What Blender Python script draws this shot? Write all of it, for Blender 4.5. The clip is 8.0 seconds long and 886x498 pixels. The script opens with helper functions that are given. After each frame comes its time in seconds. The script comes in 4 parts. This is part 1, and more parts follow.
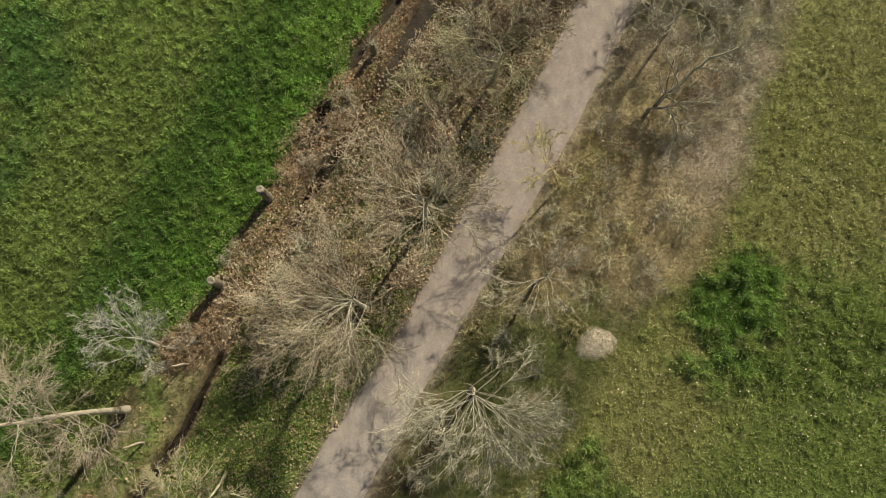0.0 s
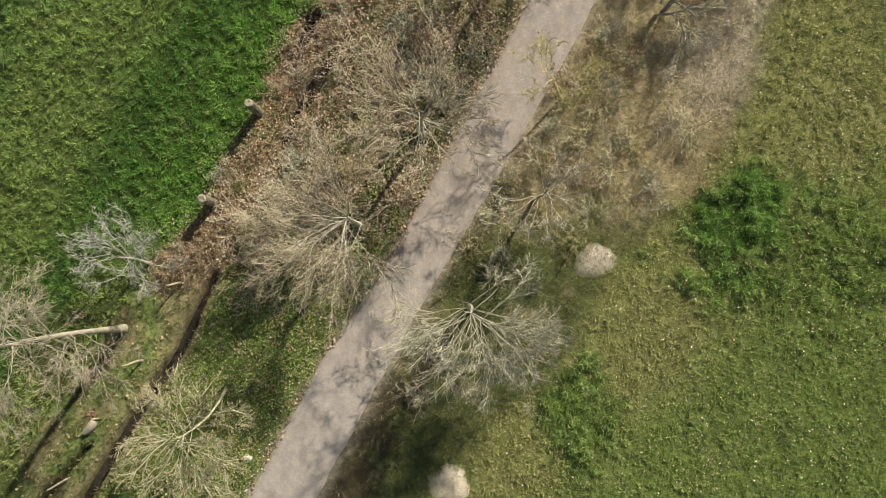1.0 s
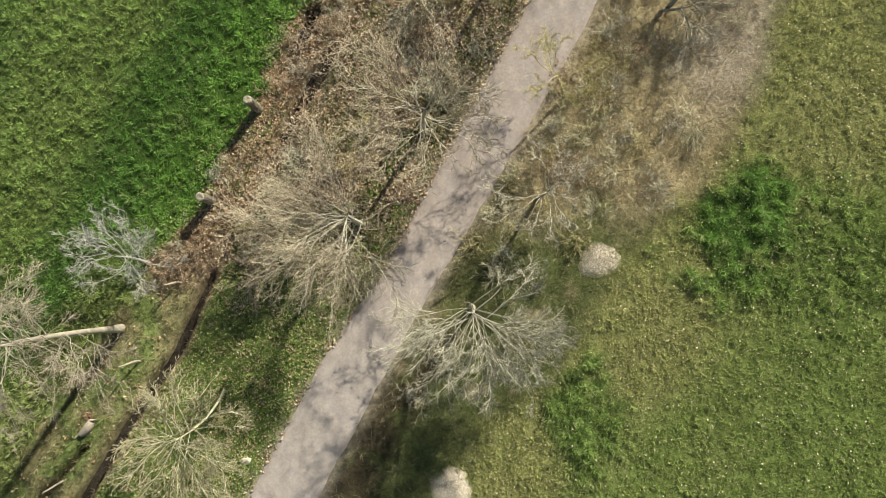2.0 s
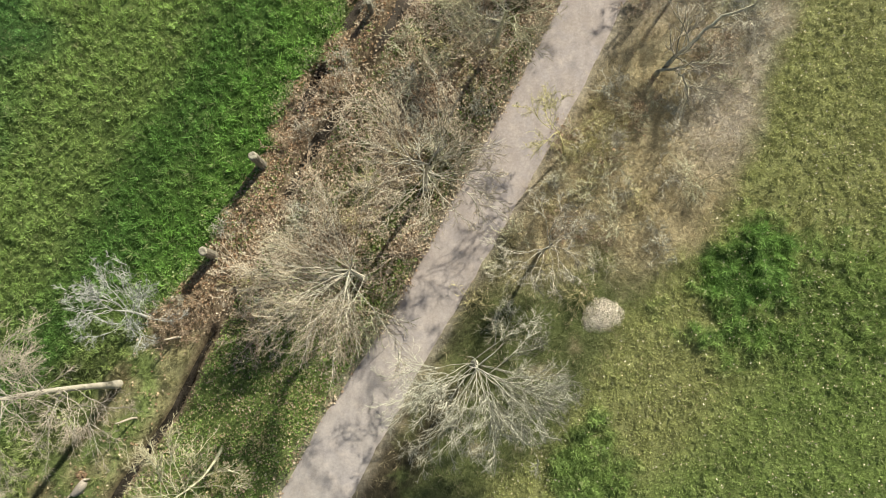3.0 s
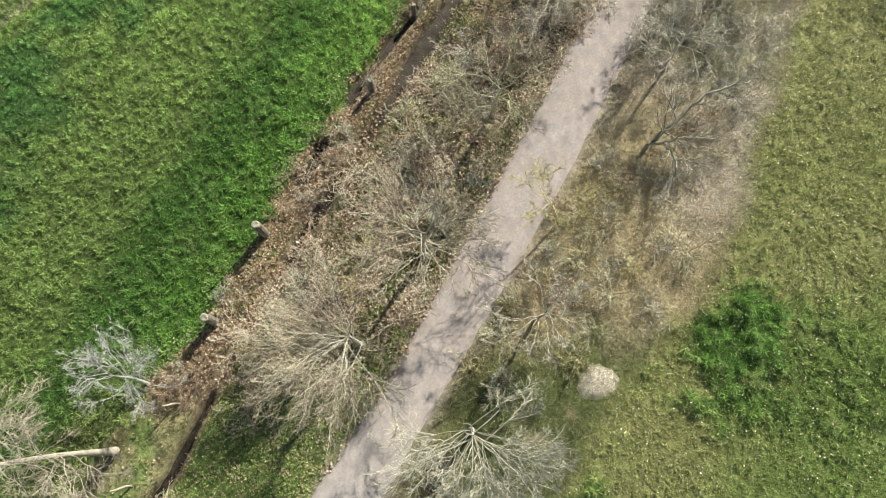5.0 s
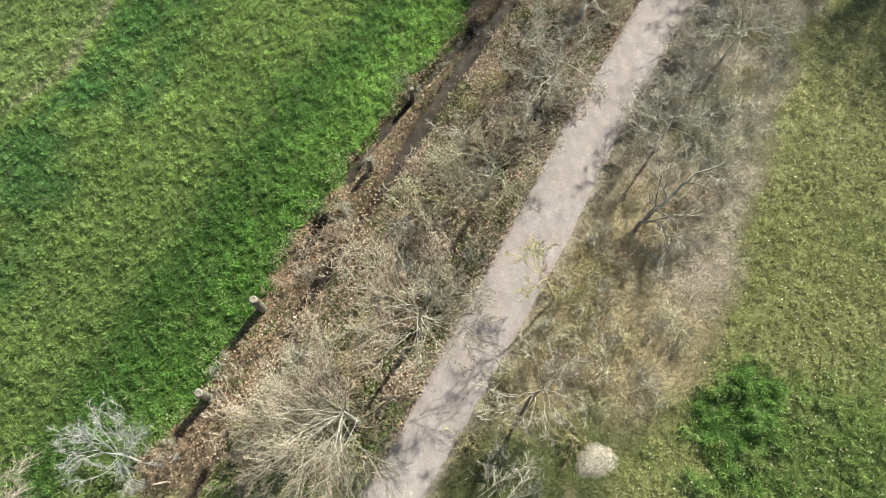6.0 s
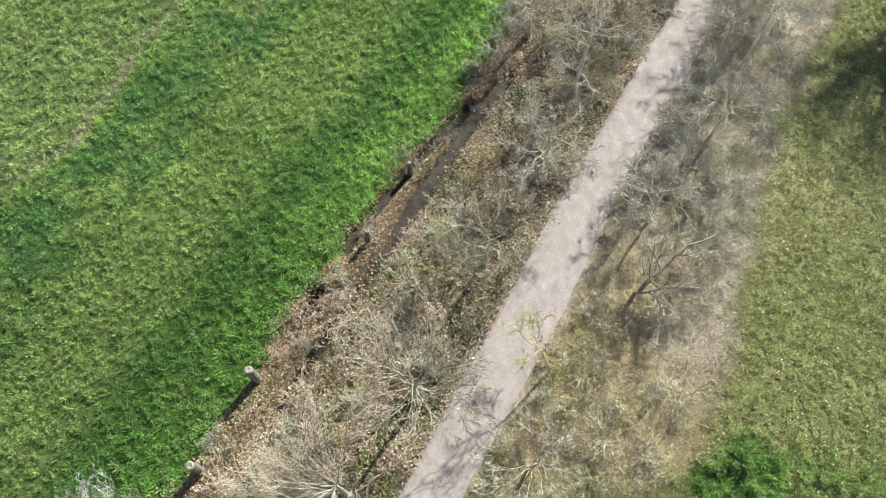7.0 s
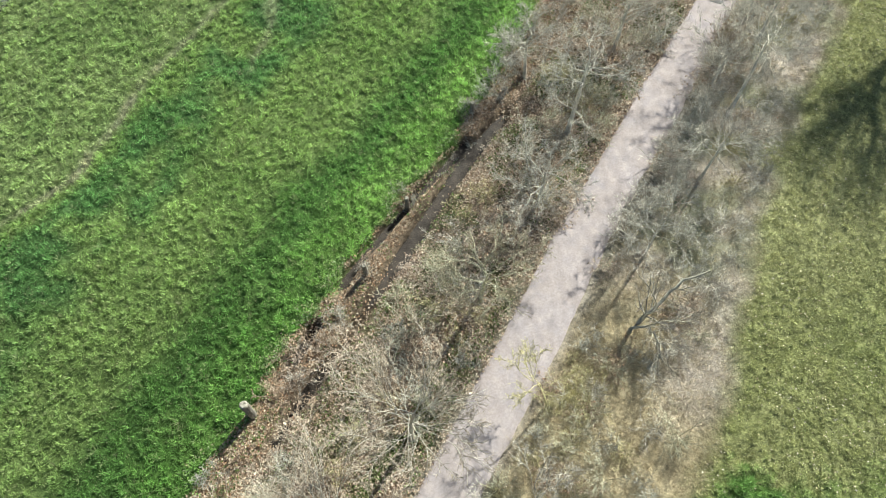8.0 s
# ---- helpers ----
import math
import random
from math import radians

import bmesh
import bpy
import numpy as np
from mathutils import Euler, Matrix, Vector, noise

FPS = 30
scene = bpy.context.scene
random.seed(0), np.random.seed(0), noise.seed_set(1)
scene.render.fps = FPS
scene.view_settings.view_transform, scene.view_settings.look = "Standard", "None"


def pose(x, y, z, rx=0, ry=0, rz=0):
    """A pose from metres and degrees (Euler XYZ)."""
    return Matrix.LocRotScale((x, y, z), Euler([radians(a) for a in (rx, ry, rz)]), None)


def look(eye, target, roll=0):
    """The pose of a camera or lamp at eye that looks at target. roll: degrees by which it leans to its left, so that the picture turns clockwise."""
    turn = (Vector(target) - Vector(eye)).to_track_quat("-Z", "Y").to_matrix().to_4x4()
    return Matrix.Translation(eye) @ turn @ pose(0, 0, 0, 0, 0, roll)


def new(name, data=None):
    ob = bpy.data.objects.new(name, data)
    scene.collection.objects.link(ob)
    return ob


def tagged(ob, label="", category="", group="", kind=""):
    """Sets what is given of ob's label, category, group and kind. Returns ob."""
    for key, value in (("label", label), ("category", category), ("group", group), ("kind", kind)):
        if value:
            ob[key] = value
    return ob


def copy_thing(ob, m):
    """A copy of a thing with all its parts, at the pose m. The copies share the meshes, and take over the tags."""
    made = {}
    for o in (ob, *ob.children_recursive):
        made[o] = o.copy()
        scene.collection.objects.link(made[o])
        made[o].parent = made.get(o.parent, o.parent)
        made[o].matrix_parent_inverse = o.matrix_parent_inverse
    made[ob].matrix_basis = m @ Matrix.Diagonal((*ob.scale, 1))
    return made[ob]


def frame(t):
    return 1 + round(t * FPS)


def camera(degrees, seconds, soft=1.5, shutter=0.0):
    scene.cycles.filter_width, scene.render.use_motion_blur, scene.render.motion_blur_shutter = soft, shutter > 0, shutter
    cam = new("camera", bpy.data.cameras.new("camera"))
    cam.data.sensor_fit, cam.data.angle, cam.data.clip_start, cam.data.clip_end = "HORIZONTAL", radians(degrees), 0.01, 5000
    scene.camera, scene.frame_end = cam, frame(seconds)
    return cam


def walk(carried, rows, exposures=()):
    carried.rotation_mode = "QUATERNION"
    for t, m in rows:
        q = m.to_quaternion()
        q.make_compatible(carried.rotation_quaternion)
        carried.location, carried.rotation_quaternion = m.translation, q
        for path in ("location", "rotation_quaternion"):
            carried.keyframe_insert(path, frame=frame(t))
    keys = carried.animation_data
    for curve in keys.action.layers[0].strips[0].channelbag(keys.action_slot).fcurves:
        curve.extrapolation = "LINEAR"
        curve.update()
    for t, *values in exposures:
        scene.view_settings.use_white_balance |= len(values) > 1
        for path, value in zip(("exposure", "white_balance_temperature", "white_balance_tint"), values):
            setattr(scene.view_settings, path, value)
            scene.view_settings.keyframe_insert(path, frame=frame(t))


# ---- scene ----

# ---- the camera and its flight: a drone that hovers about 21 m up and slowly tips its view ----
cam = camera(64.25, 8.0, soft=0.85)
PATH = [
    (0.0, 0.000, 0.000, 21.000, 10.00, 0.00, 0.00),
    (0.1, 0.005, 0.011, 20.958, 7.96, -0.01, -0.05),
    (0.2, 0.006, 0.023, 20.914, 5.57, 0.00, -0.10),
    (0.3, 0.010, 0.035, 20.871, 4.32, 0.00, -0.14),
    (0.4, 0.015, 0.048, 20.829, 3.10, -0.00, -0.19),
    (0.5, 0.027, 0.063, 20.787, 3.17, -0.05, -0.23),
    (1.0, 0.037, 0.158, 20.569, 2.97, -0.13, -0.28),
    (2.3, -0.005, 0.216, 20.141, 2.85, -0.08, -0.21),
    (2.4, -0.009, 0.227, 20.107, 3.89, -0.10, -0.33),
    (2.5, -0.042, 0.210, 20.123, 5.14, -0.14, -0.29),
    (2.6, -0.037, 0.169, 20.152, 6.34, -0.20, -0.27),
    (2.7, -0.044, 0.128, 20.176, 6.45, -0.20, -0.26),
    (2.8, -0.051, 0.090, 20.198, 6.60, -0.20, -0.24),
    (3.0, -0.080, 0.020, 20.232, 7.77, -0.14, -0.20),
    (3.1, -0.066, -0.034, 20.355, 8.50, -0.11, -0.15),
    (3.5, -0.096, -0.051, 20.355, 8.45, -0.12, -0.12),
    (4.0, -0.134, -0.093, 20.523, 8.73, -0.19, -0.10),
    (4.2, -0.118, -0.067, 20.536, 9.23, -0.19, -0.22),
    (4.4, -0.101, -0.085, 20.583, 10.48, -0.22, -0.13),
    (4.5, -0.096, -0.094, 20.607, 10.80, -0.22, -0.08),
    (4.6, -0.067, -0.091, 20.622, 11.53, -0.18, -0.08),
    (4.7, -0.036, -0.088, 20.635, 11.97, -0.15, -0.08),
    (5.8, 0.027, -0.195, 20.810, 18.52, -0.30, 0.10),
    (6.0, 0.046, -0.238, 20.852, 19.72, -0.32, 0.12),
    (6.5, 0.131, -0.295, 20.995, 22.52, -0.25, 0.18),
    (7.0, 0.187, -0.340, 21.038, 25.52, -0.25, 0.31),
    (7.3, 0.216, -0.393, 21.051, 27.27, -0.28, 0.35),
    (7.5, 0.234, -0.433, 21.061, 28.43, -0.28, 0.37),
    (8.0, 0.227, -0.516, 21.050, 28.71, -0.39, 0.37),
]


def aim(x, y, z, tip, lean, turn):
    return pose(x, y, z, tip) @ pose(0, 0, 0, 0, lean) @ pose(0, 0, 0, 0, 0, turn)


EXPOSURES = [(0.0, -0.05, 8200, 0), (0.5, 0.19, 7750, 0), (1.0, 0.25, 7550, 0), (2.5, 0.5, 7150, -0.5), (4.5, 0.67, 6800, -0.5), (6.5, 0.85, 6450, -0.5), (8.0, 0.97, 6120, -1)]
walk(cam, [(t, aim(*row)) for t, *row in PATH], EXPOSURES)

# ---- daylight ----
SUN_TURN, SUN_RISE = radians(34), radians(32.5)
world = bpy.data.worlds.new("sky")
scene.world = world
world.use_nodes = True
sky = world.node_tree.nodes.new("ShaderNodeTexSky")
sky.sky_type, sky.sun_disc = "NISHITA", False
sky.sun_elevation, sky.sun_rotation = SUN_RISE, SUN_TURN
world.node_tree.links.new(sky.outputs[0], world.node_tree.nodes["Background"].inputs[0])
world.node_tree.nodes["Background"].inputs[1].default_value = 0.05
sun = new("sun", bpy.data.lights.new("sun", "SUN"))
sun.data.energy, sun.data.angle, sun.data.color = 5.0, radians(1.3), (1.0, 0.95, 0.87)
sun_way = Vector((math.sin(SUN_TURN) * math.cos(SUN_RISE), math.cos(SUN_TURN) * math.cos(SUN_RISE), math.sin(SUN_RISE)))
sun.matrix_world = look(sun_way * 60, (0, 0, 0))


# ---- materials ----
def surface(name, colour, rough=0.9, grain=(), bump=0.0, bump_scale=40.0, attribute="", spread=0.0, through_light=0.0, spec=0.25, upright=0.0, patches=()):
    """A procedural surface: a base colour (or one carried by the mesh), varied at the scales in grain, with fine relief."""
    m = bpy.data.materials.new(name)
    m.use_nodes = True
    nodes, links = m.node_tree.nodes, m.node_tree.links
    shader = nodes["Principled BSDF"]
    shader.inputs["Roughness"].default_value = rough
    shader.inputs["Specular IOR Level"].default_value = spec
    place = nodes.new("ShaderNodeTexCoord").outputs["Object"]
    if attribute:
        source = nodes.new("ShaderNodeAttribute")
        source.attribute_name = attribute
        out = source.outputs["Color"]
    else:
        source = nodes.new("ShaderNodeRGB")
        source.outputs[0].default_value = (*colour, 1)
        out = source.outputs[0]
    for scale, other, low, high in patches:
        tex = nodes.new("ShaderNodeTexNoise")
        tex.inputs["Scale"].default_value, tex.inputs["Detail"].default_value = scale, 4
        links.new(place, tex.inputs["Vector"])
        span = nodes.new("ShaderNodeMapRange")
        span.inputs[1].default_value, span.inputs[2].default_value = low, high
        links.new(tex.outputs[0], span.inputs[0])
        mix = nodes.new("ShaderNodeMixRGB")
        mix.inputs[2].default_value = (*other, 1)
        links.new(span.outputs[0], mix.inputs[0])
        links.new(out, mix.inputs[1])
        out = mix.outputs[0]
    for scale, low, high, stretch in grain:
        mapping = nodes.new("ShaderNodeMapping")
        mapping.inputs["Scale"].default_value = stretch
        links.new(place, mapping.inputs[0])
        tex = nodes.new("ShaderNodeTexNoise")
        tex.inputs["Scale"].default_value, tex.inputs["Detail"].default_value = scale, 5
        links.new(mapping.outputs[0], tex.inputs["Vector"])
        span = nodes.new("ShaderNodeMapRange")
        span.inputs[1].default_value, span.inputs[2].default_value = 0.3, 0.7
        span.inputs[3].default_value, span.inputs[4].default_value = low, high
        links.new(tex.outputs[0], span.inputs[0])
        mul = nodes.new("ShaderNodeVectorMath")
        mul.operation = "SCALE"
        links.new(out, mul.inputs[0])
        links.new(span.outputs[0], mul.inputs["Scale"])
        out = mul.outputs[0]
    if spread:
        info = nodes.new("ShaderNodeNewGeometry")
        span = nodes.new("ShaderNodeMapRange")
        span.inputs[3].default_value, span.inputs[4].default_value = 1 - spread, 1 + spread
        links.new(info.outputs["Random Per Island"], span.inputs[0])
        mul = nodes.new("ShaderNodeVectorMath")
        mul.operation = "SCALE"
        links.new(out, mul.inputs[0])
        links.new(span.outputs[0], mul.inputs["Scale"])
        out = mul.outputs[0]
    links.new(out, shader.inputs["Base Color"])
    if bump:
        tex = nodes.new("ShaderNodeTexNoise")
        tex.inputs["Scale"].default_value, tex.inputs["Detail"].default_value = bump_scale, 4
        links.new(place, tex.inputs["Vector"])
        relief = nodes.new("ShaderNodeBump")
        relief.inputs["Strength"].default_value, relief.inputs["Distance"].default_value = 0.8, bump
        links.new(tex.outputs[0], relief.inputs["Height"])
        links.new(relief.outputs[0], shader.inputs["Normal"])
    if upright:
        # thin blades mostly show their upper, sunlit sides
        facing = nodes.new("ShaderNodeNewGeometry").outputs["Normal"]
        near = nodes.new("ShaderNodeVectorMath")
        near.operation = "MULTIPLY_ADD"
        near.inputs[1].default_value, near.inputs[2].default_value = (1 - upright,) * 3, (0, 0, upright)
        links.new(facing, near.inputs[0])
        unit = nodes.new("ShaderNodeVectorMath")
        unit.operation = "NORMALIZE"
        links.new(near.outputs[0], unit.inputs[0])
        links.new(unit.outputs[0], shader.inputs["Normal"])
    if through_light:
        leaf = nodes.new("ShaderNodeBsdfTranslucent")
        links.new(out, leaf.inputs["Color"])
        mix = nodes.new("ShaderNodeMixShader")
        mix.inputs[0].default_value = through_light
        links.new(shader.outputs[0], mix.inputs[1])
        links.new(leaf.outputs[0], mix.inputs[2])
        links.new(mix.outputs[0], nodes["Material Output"].inputs["Surface"])
    return m


EVEN = (1, 1, 1)
EARTH = surface("earth", (0, 0, 0), 0.95, [(1.3, 0.8, 1.2, EVEN), (9.0, 0.6, 1.35, EVEN), (60.0, 0.75, 1.25, EVEN)], 0.03, 30, attribute="tint", spec=0.1)
# the gravel's greyer mauve patches paint blurred twig shadows onto the path
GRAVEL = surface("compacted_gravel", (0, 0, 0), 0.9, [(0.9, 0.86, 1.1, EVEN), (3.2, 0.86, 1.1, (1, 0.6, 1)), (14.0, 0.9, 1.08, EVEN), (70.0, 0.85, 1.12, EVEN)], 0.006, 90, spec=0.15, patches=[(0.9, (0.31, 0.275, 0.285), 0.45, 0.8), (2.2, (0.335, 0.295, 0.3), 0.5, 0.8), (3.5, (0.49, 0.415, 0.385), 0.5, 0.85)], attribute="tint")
FIELD_BLADE = surface("dry_grass_blade", (0, 0, 0), 0.75, attribute="tint", spread=0.2, through_light=0.3, upright=0.5)
BLADE = surface("grass_blade", (0, 0, 0), 0.7, attribute="tint", spread=0.22, through_light=0.45, upright=0.5)
STRAW = surface("dead_grass", (0, 0, 0), 0.85, attribute="tint", spread=0.3, through_light=0.1, upright=0.4)
LEAF = surface("fallen_leaf", (0, 0, 0), 0.75, attribute="tint", spread=0.25, through_light=0.15)
BARK = {
    "tan": surface("tan_bark", (0.56, 0.51, 0.425), 0.9, [(7, 0.62, 1.2, (1, 1, 0.4)), (40, 0.8, 1.2, EVEN)], 0.01, 50, spread=0.22),
    "white": surface("silvery_bark", (0.46, 0.455, 0.43), 0.85, [(7, 0.75, 1.15, (1, 1, 0.4)), (40, 0.8, 1.2, EVEN)], 0.01, 50, spread=0.2),
    "dull": surface("dull_pinkish_bark", (0.46, 0.41, 0.345), 0.88, [(7, 0.7, 1.2, (1, 1, 0.4)), (40, 0.8, 1.2, EVEN)], 0.01, 50, spread=0.2),
    "dark": surface("mossy_crooked_bark", (0.42, 0.385, 0.3), 0.95, [(5, 0.55, 1.5, (1, 1, 0.5)), (40, 0.75, 1.25, EVEN)], 0.015, 45, spread=0.25),
    "pink": surface("pinkish_grey_bark", (0.57, 0.475, 0.38), 0.88, [(7, 0.75, 1.2, (1, 1, 0.4)), (40, 0.8, 1.2, EVEN)], 0.01, 50, spread=0.25),
    "lichen": surface("lichen_covered_bark", (0.54, 0.51, 0.365), 0.95, [(7, 0.65, 1.25, EVEN), (40, 0.8, 1.2, EVEN)], 0.012, 45, spread=0.25),
    "pale": surface("pale_grey_green_bark", (0.51, 0.485, 0.405), 0.9, [(7, 0.62, 1.2, (1, 1, 0.4)), (40, 0.8, 1.2, EVEN)], 0.01, 50, spread=0.22),
    "yellow": surface("yellow_lichen_bark", (0.52, 0.46, 0.25), 0.95, [(7, 0.65, 1.25, EVEN), (40, 0.8, 1.2, EVEN)], 0.012, 45, spread=0.3),
    "ash": surface("ash_grey_bark", (0.64, 0.59, 0.5), 0.95, [(6, 0.6, 1.3, (1, 1, 0.4)), (40, 0.75, 1.2, EVEN)], 0.01, 45, spread=0.3),
    "grey": surface("grey_brown_bark", (0.52, 0.47, 0.39), 0.95, [(6, 0.6, 1.3, (1, 1, 0.4)), (40, 0.75, 1.2, EVEN)], 0.015, 45, spread=0.25),
    "brown": surface("brown_bramble_stem", (0.42, 0.315, 0.23), 0.9, [(6, 0.7, 1.3, EVEN), (40, 0.75, 1.2, EVEN)], 0.008, 45, spread=0.3),
}
# the youngest wood is browner than the limbs that bear it
TWIG = {
    **BARK,
    "tan": surface("tan_twig", (0.47, 0.39, 0.295), 0.9, [(12, 0.75, 1.2, EVEN)], spread=0.3),
    "pale": surface("grey_green_twig", (0.46, 0.43, 0.35), 0.9, [(12, 0.75, 1.2, EVEN)], spread=0.3),
    "dark": surface("ashy_twig", (0.5, 0.44, 0.37), 0.9, [(12, 0.75, 1.2, EVEN)], spread=0.3),
    "dull": surface("pinkish_twig", (0.5, 0.42, 0.34), 0.9, [(12, 0.75, 1.2, EVEN)], spread=0.3),
    "lichen": surface("greenish_tan_twig", (0.44, 0.39, 0.265), 0.9, [(12, 0.75, 1.2, EVEN)], spread=0.3),
}
ROT = surface("rotten_brown_wood", (0.22, 0.145, 0.095), 0.95, [(6, 0.6, 1.4, EVEN), (40, 0.7, 1.3, EVEN)], 0.02, 40)
TIMBER = surface("weathered_timber", (0.25, 0.22, 0.18), 0.9, [(4, 0.7, 1.15, (6, 6, 0.5)), (30, 0.75, 1.2, (3, 3, 0.4))], 0.008, 60)
POST_END = surface("greyed_sawn_end", (0.4, 0.36, 0.29), 0.9, [(9, 0.7, 1.15, EVEN), (50, 0.8, 1.15, EVEN)], 0.01, 50)
CUT_WOOD = surface("pale_broken_wood", (0.52, 0.44, 0.37), 0.85, [(8, 0.7, 1.15, (4, 4, 0.6)), (50, 0.8, 1.15, EVEN)], 0.012, 50)
STONE = surface("pale_limestone_chip", (0.66, 0.585, 0.505), 0.85, [(5, 0.85, 1.1, EVEN), (60, 0.85, 1.1, EVEN)], 0.004, 90, spread=0.25)
# the ditch mud again, blacker, with shade put into its colour
SHADED_MUD = surface("shaded_ditch_mud", (0.035, 0.029, 0.024), 0.9, [(3, 0.5, 1.5, EVEN), (20, 0.6, 1.6, EVEN)], 0.04, 20, spec=0.08)
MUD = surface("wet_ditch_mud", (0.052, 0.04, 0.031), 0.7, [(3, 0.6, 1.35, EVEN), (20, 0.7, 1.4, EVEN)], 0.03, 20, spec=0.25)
PUDDLE = surface("still_shallow_water", (0.16, 0.15, 0.14), 0.06, [(3, 0.8, 1.2, EVEN)], spec=0.6)
ASPHALT = surface("grey_asphalt", (0.13, 0.13, 0.13), 0.9, [(2, 0.85, 1.15, EVEN), (60, 0.8, 1.2, EVEN)], 0.005, 100)
KERB = surface("dark_lane_edging", (0.06, 0.058, 0.05), 0.9, [(5, 0.8, 1.2, EVEN), (50, 0.8, 1.2, EVEN)], 0.005, 80)


# ---- the plan: lines that run with the path, as x over y ----
def line(*pairs):
    ys, xs = [p[0] for p in pairs], [p[1] for p in pairs]

    def at(y):
        y = np.asarray(y, float)
        low, high = (xs[1] - xs[0]) / (ys[1] - ys[0]), (xs[-1] - xs[-2]) / (ys[-1] - ys[-2])
        return np.interp(y, ys, xs) + np.minimum(y - ys[0], 0) * low + np.maximum(y - ys[-1], 0) * high
    return at


path_left = line((-5.9, -5.6), (-2.2, -3.6), (0.9, -1.55), (4.6, 0.42), (8.6, 2.6), (11.1, 3.85), (15.1, 6.2), (17.8, 7.75), (21.2, 9.85), (26, 12.7))
path_right = line((-5.9, -3.5), (-3.6, -2.25), (-1.2, -0.95), (2.4, 1.2), (6.2, 3.4), (8.6, 4.75), (11.3, 6.05), (14.6, 8.0), (17.0, 9.5), (19.9, 10.95), (26, 14.6))
trail = line((4, -18.5), (11.8, -14.9), (13.7, -12.85), (16.5, -11.75), (18.2, -11.3), (22.2, -9.1))
bank_line = line((-5.7, -12.6), (-2.6, -10.6), (-0.8, -9.5), (0.8, -8.3), (2.4, -6.8), (3.7, -6.4), (5.1, -5.5), (8.4, -4.0), (10.4, -2.9), (12.4, -1.5), (15.3, 0.65), (18.4, 2.3), (20.5, 3.4), (23, 4.5), (28, 7.2))
ditch = line((-5.7, -10.1), (-3.9, -9.05), (-1.7, -7.6), (-0.4, -7.05), (1.3, -6.25), (4.5, -4.6), (6.2, -3.68), (9.1, -1.95), (10.3, -1.3), (11.6, -0.55), (13.0, 0.2), (14.6, 1.12), (16.5, 2.4), (20.2, 4.5), (28, 8.8))
verge_line = line((-5.9, -0.7), (-4, 0.9), (-3, 2.7), (-1.4, 3.75), (0.7, 5.0), (1.9, 6.5), (3.7, 7.8), (6, 9.2), (8.7, 10.2), (12.5, 11.5), (17.6, 14.3), (21.2, 16.5), (28, 20.5))


def lattice(ix, iy, seed):
    n = (ix.astype(np.int64) * 374761393 + iy.astype(np.int64) * 668265263 + seed * 1442695041) & 0x7FFFFFFF
    n = ((n ^ (n >> 13)) * 1274126177) & 0x7FFFFFFF
    return ((n ^ (n >> 16)) & 0xFFFF) / 65535.0


def ripple(x, y, size, seed):
    """Smooth noise from 0 to 1 with bumps of the given size in metres, two octaves."""
    total = 0.0
    for k, (s, w) in enumerate(((size, 0.65), (size * 0.45, 0.35))):
        u, v = np.asarray(x, float) / s + 17.3 * seed, np.asarray(y, float) / s - 9.1 * seed
        iu, iv = np.floor(u), np.floor(v)
        fu, fv = u - iu, v - iv
        fu, fv = fu * fu * (3 - 2 * fu), fv * fv * (3 - 2 * fv)
        a, b = lattice(iu, iv, seed + k), lattice(iu + 1, iv, seed + k)
        c, d = lattice(iu, iv + 1, seed + k), lattice(iu + 1, iv + 1, seed + k)
        total = total + w * ((a * (1 - fu) + b * fu) * (1 - fv) + (c * (1 - fu) + d * fu) * fv)
    return total


def bank(y):
    """The meadow's ragged edge above the ditch."""
    y = np.asarray(y, float)
    return bank_line(y) + 0.7 * (ripple(y * 0 + 3, y, 1.1, 91) - 0.5) + 0.3 * (ripple(y * 0 + 8, y, 0.35, 92) - 0.5)


def verge(y):
    """The ragged line where dry verge meets field grass."""
    y = np.asarray(y, float)
    return verge_line(y) + 0.9 * (ripple(y * 0 + 5, y, 1.3, 93) - 0.5)


def ease(a, b, v):
    v = np.clip((np.asarray(v, float) - a) / (b - a), 0, 1)
    return v * v * (3 - 2 * v)


def ellipse(x, y, cx, cy, rx, ry):
    r = np.hypot((x - cx) / rx, (y - cy) / ry) + 1.3 * (ripple(x, y, 0.9, 31) - 0.5) + 0.7 * (ripple(x, y, 0.25, 32) - 0.5)
    return 1 - ease(0.6, 1.2, r)


def lush(x, y):
    """Where the field grows rank: a thick patch that thins out to one side, and a smaller one."""
    return np.maximum(np.maximum(ellipse(x, y, 8.7, 1.8, 2.1, 1.85), 0.55 * ellipse(x, y, 11.8, 1.3, 3.2, 2.0)), 0.72 * ellipse(x, y, 4.05, -3.8, 1.25, 1.7))


def ditch_open(y):
    """How far the ditch lies open: leaves and stems have filled it between."""
    y = np.asarray(y, float)
    return np.maximum(1 - ease(0.0, 0.9, y), ease(4.0, 4.5, y) * (0.75 + 0.25 * ease(0.3, 0.55, ripple(y * 0 + 6, y, 1.5, 94)))) * (0.8 - 0.55 * ease(16.8, 18.0, y)) + 0.2


def broad(y):
    """The stretch where the ditch is widest and lies bare."""
    return ease(9.6, 10.8, y) * (1 - ease(16.0, 17.2, y))


def ditch_half(y):
    """Half the ditch's width: a narrow cut that widens up the bank."""
    return 0.11 + 0.05 * (1 - ease(-2, 0, y)) + 0.14 * ease(2, 6, y) + 0.1 * broad(y)


def shadow_furrow(y):
    """A made-up furrow along the meadow's bank, standing in for post and trunk shadows."""
    return bank_line(y) + 0.36


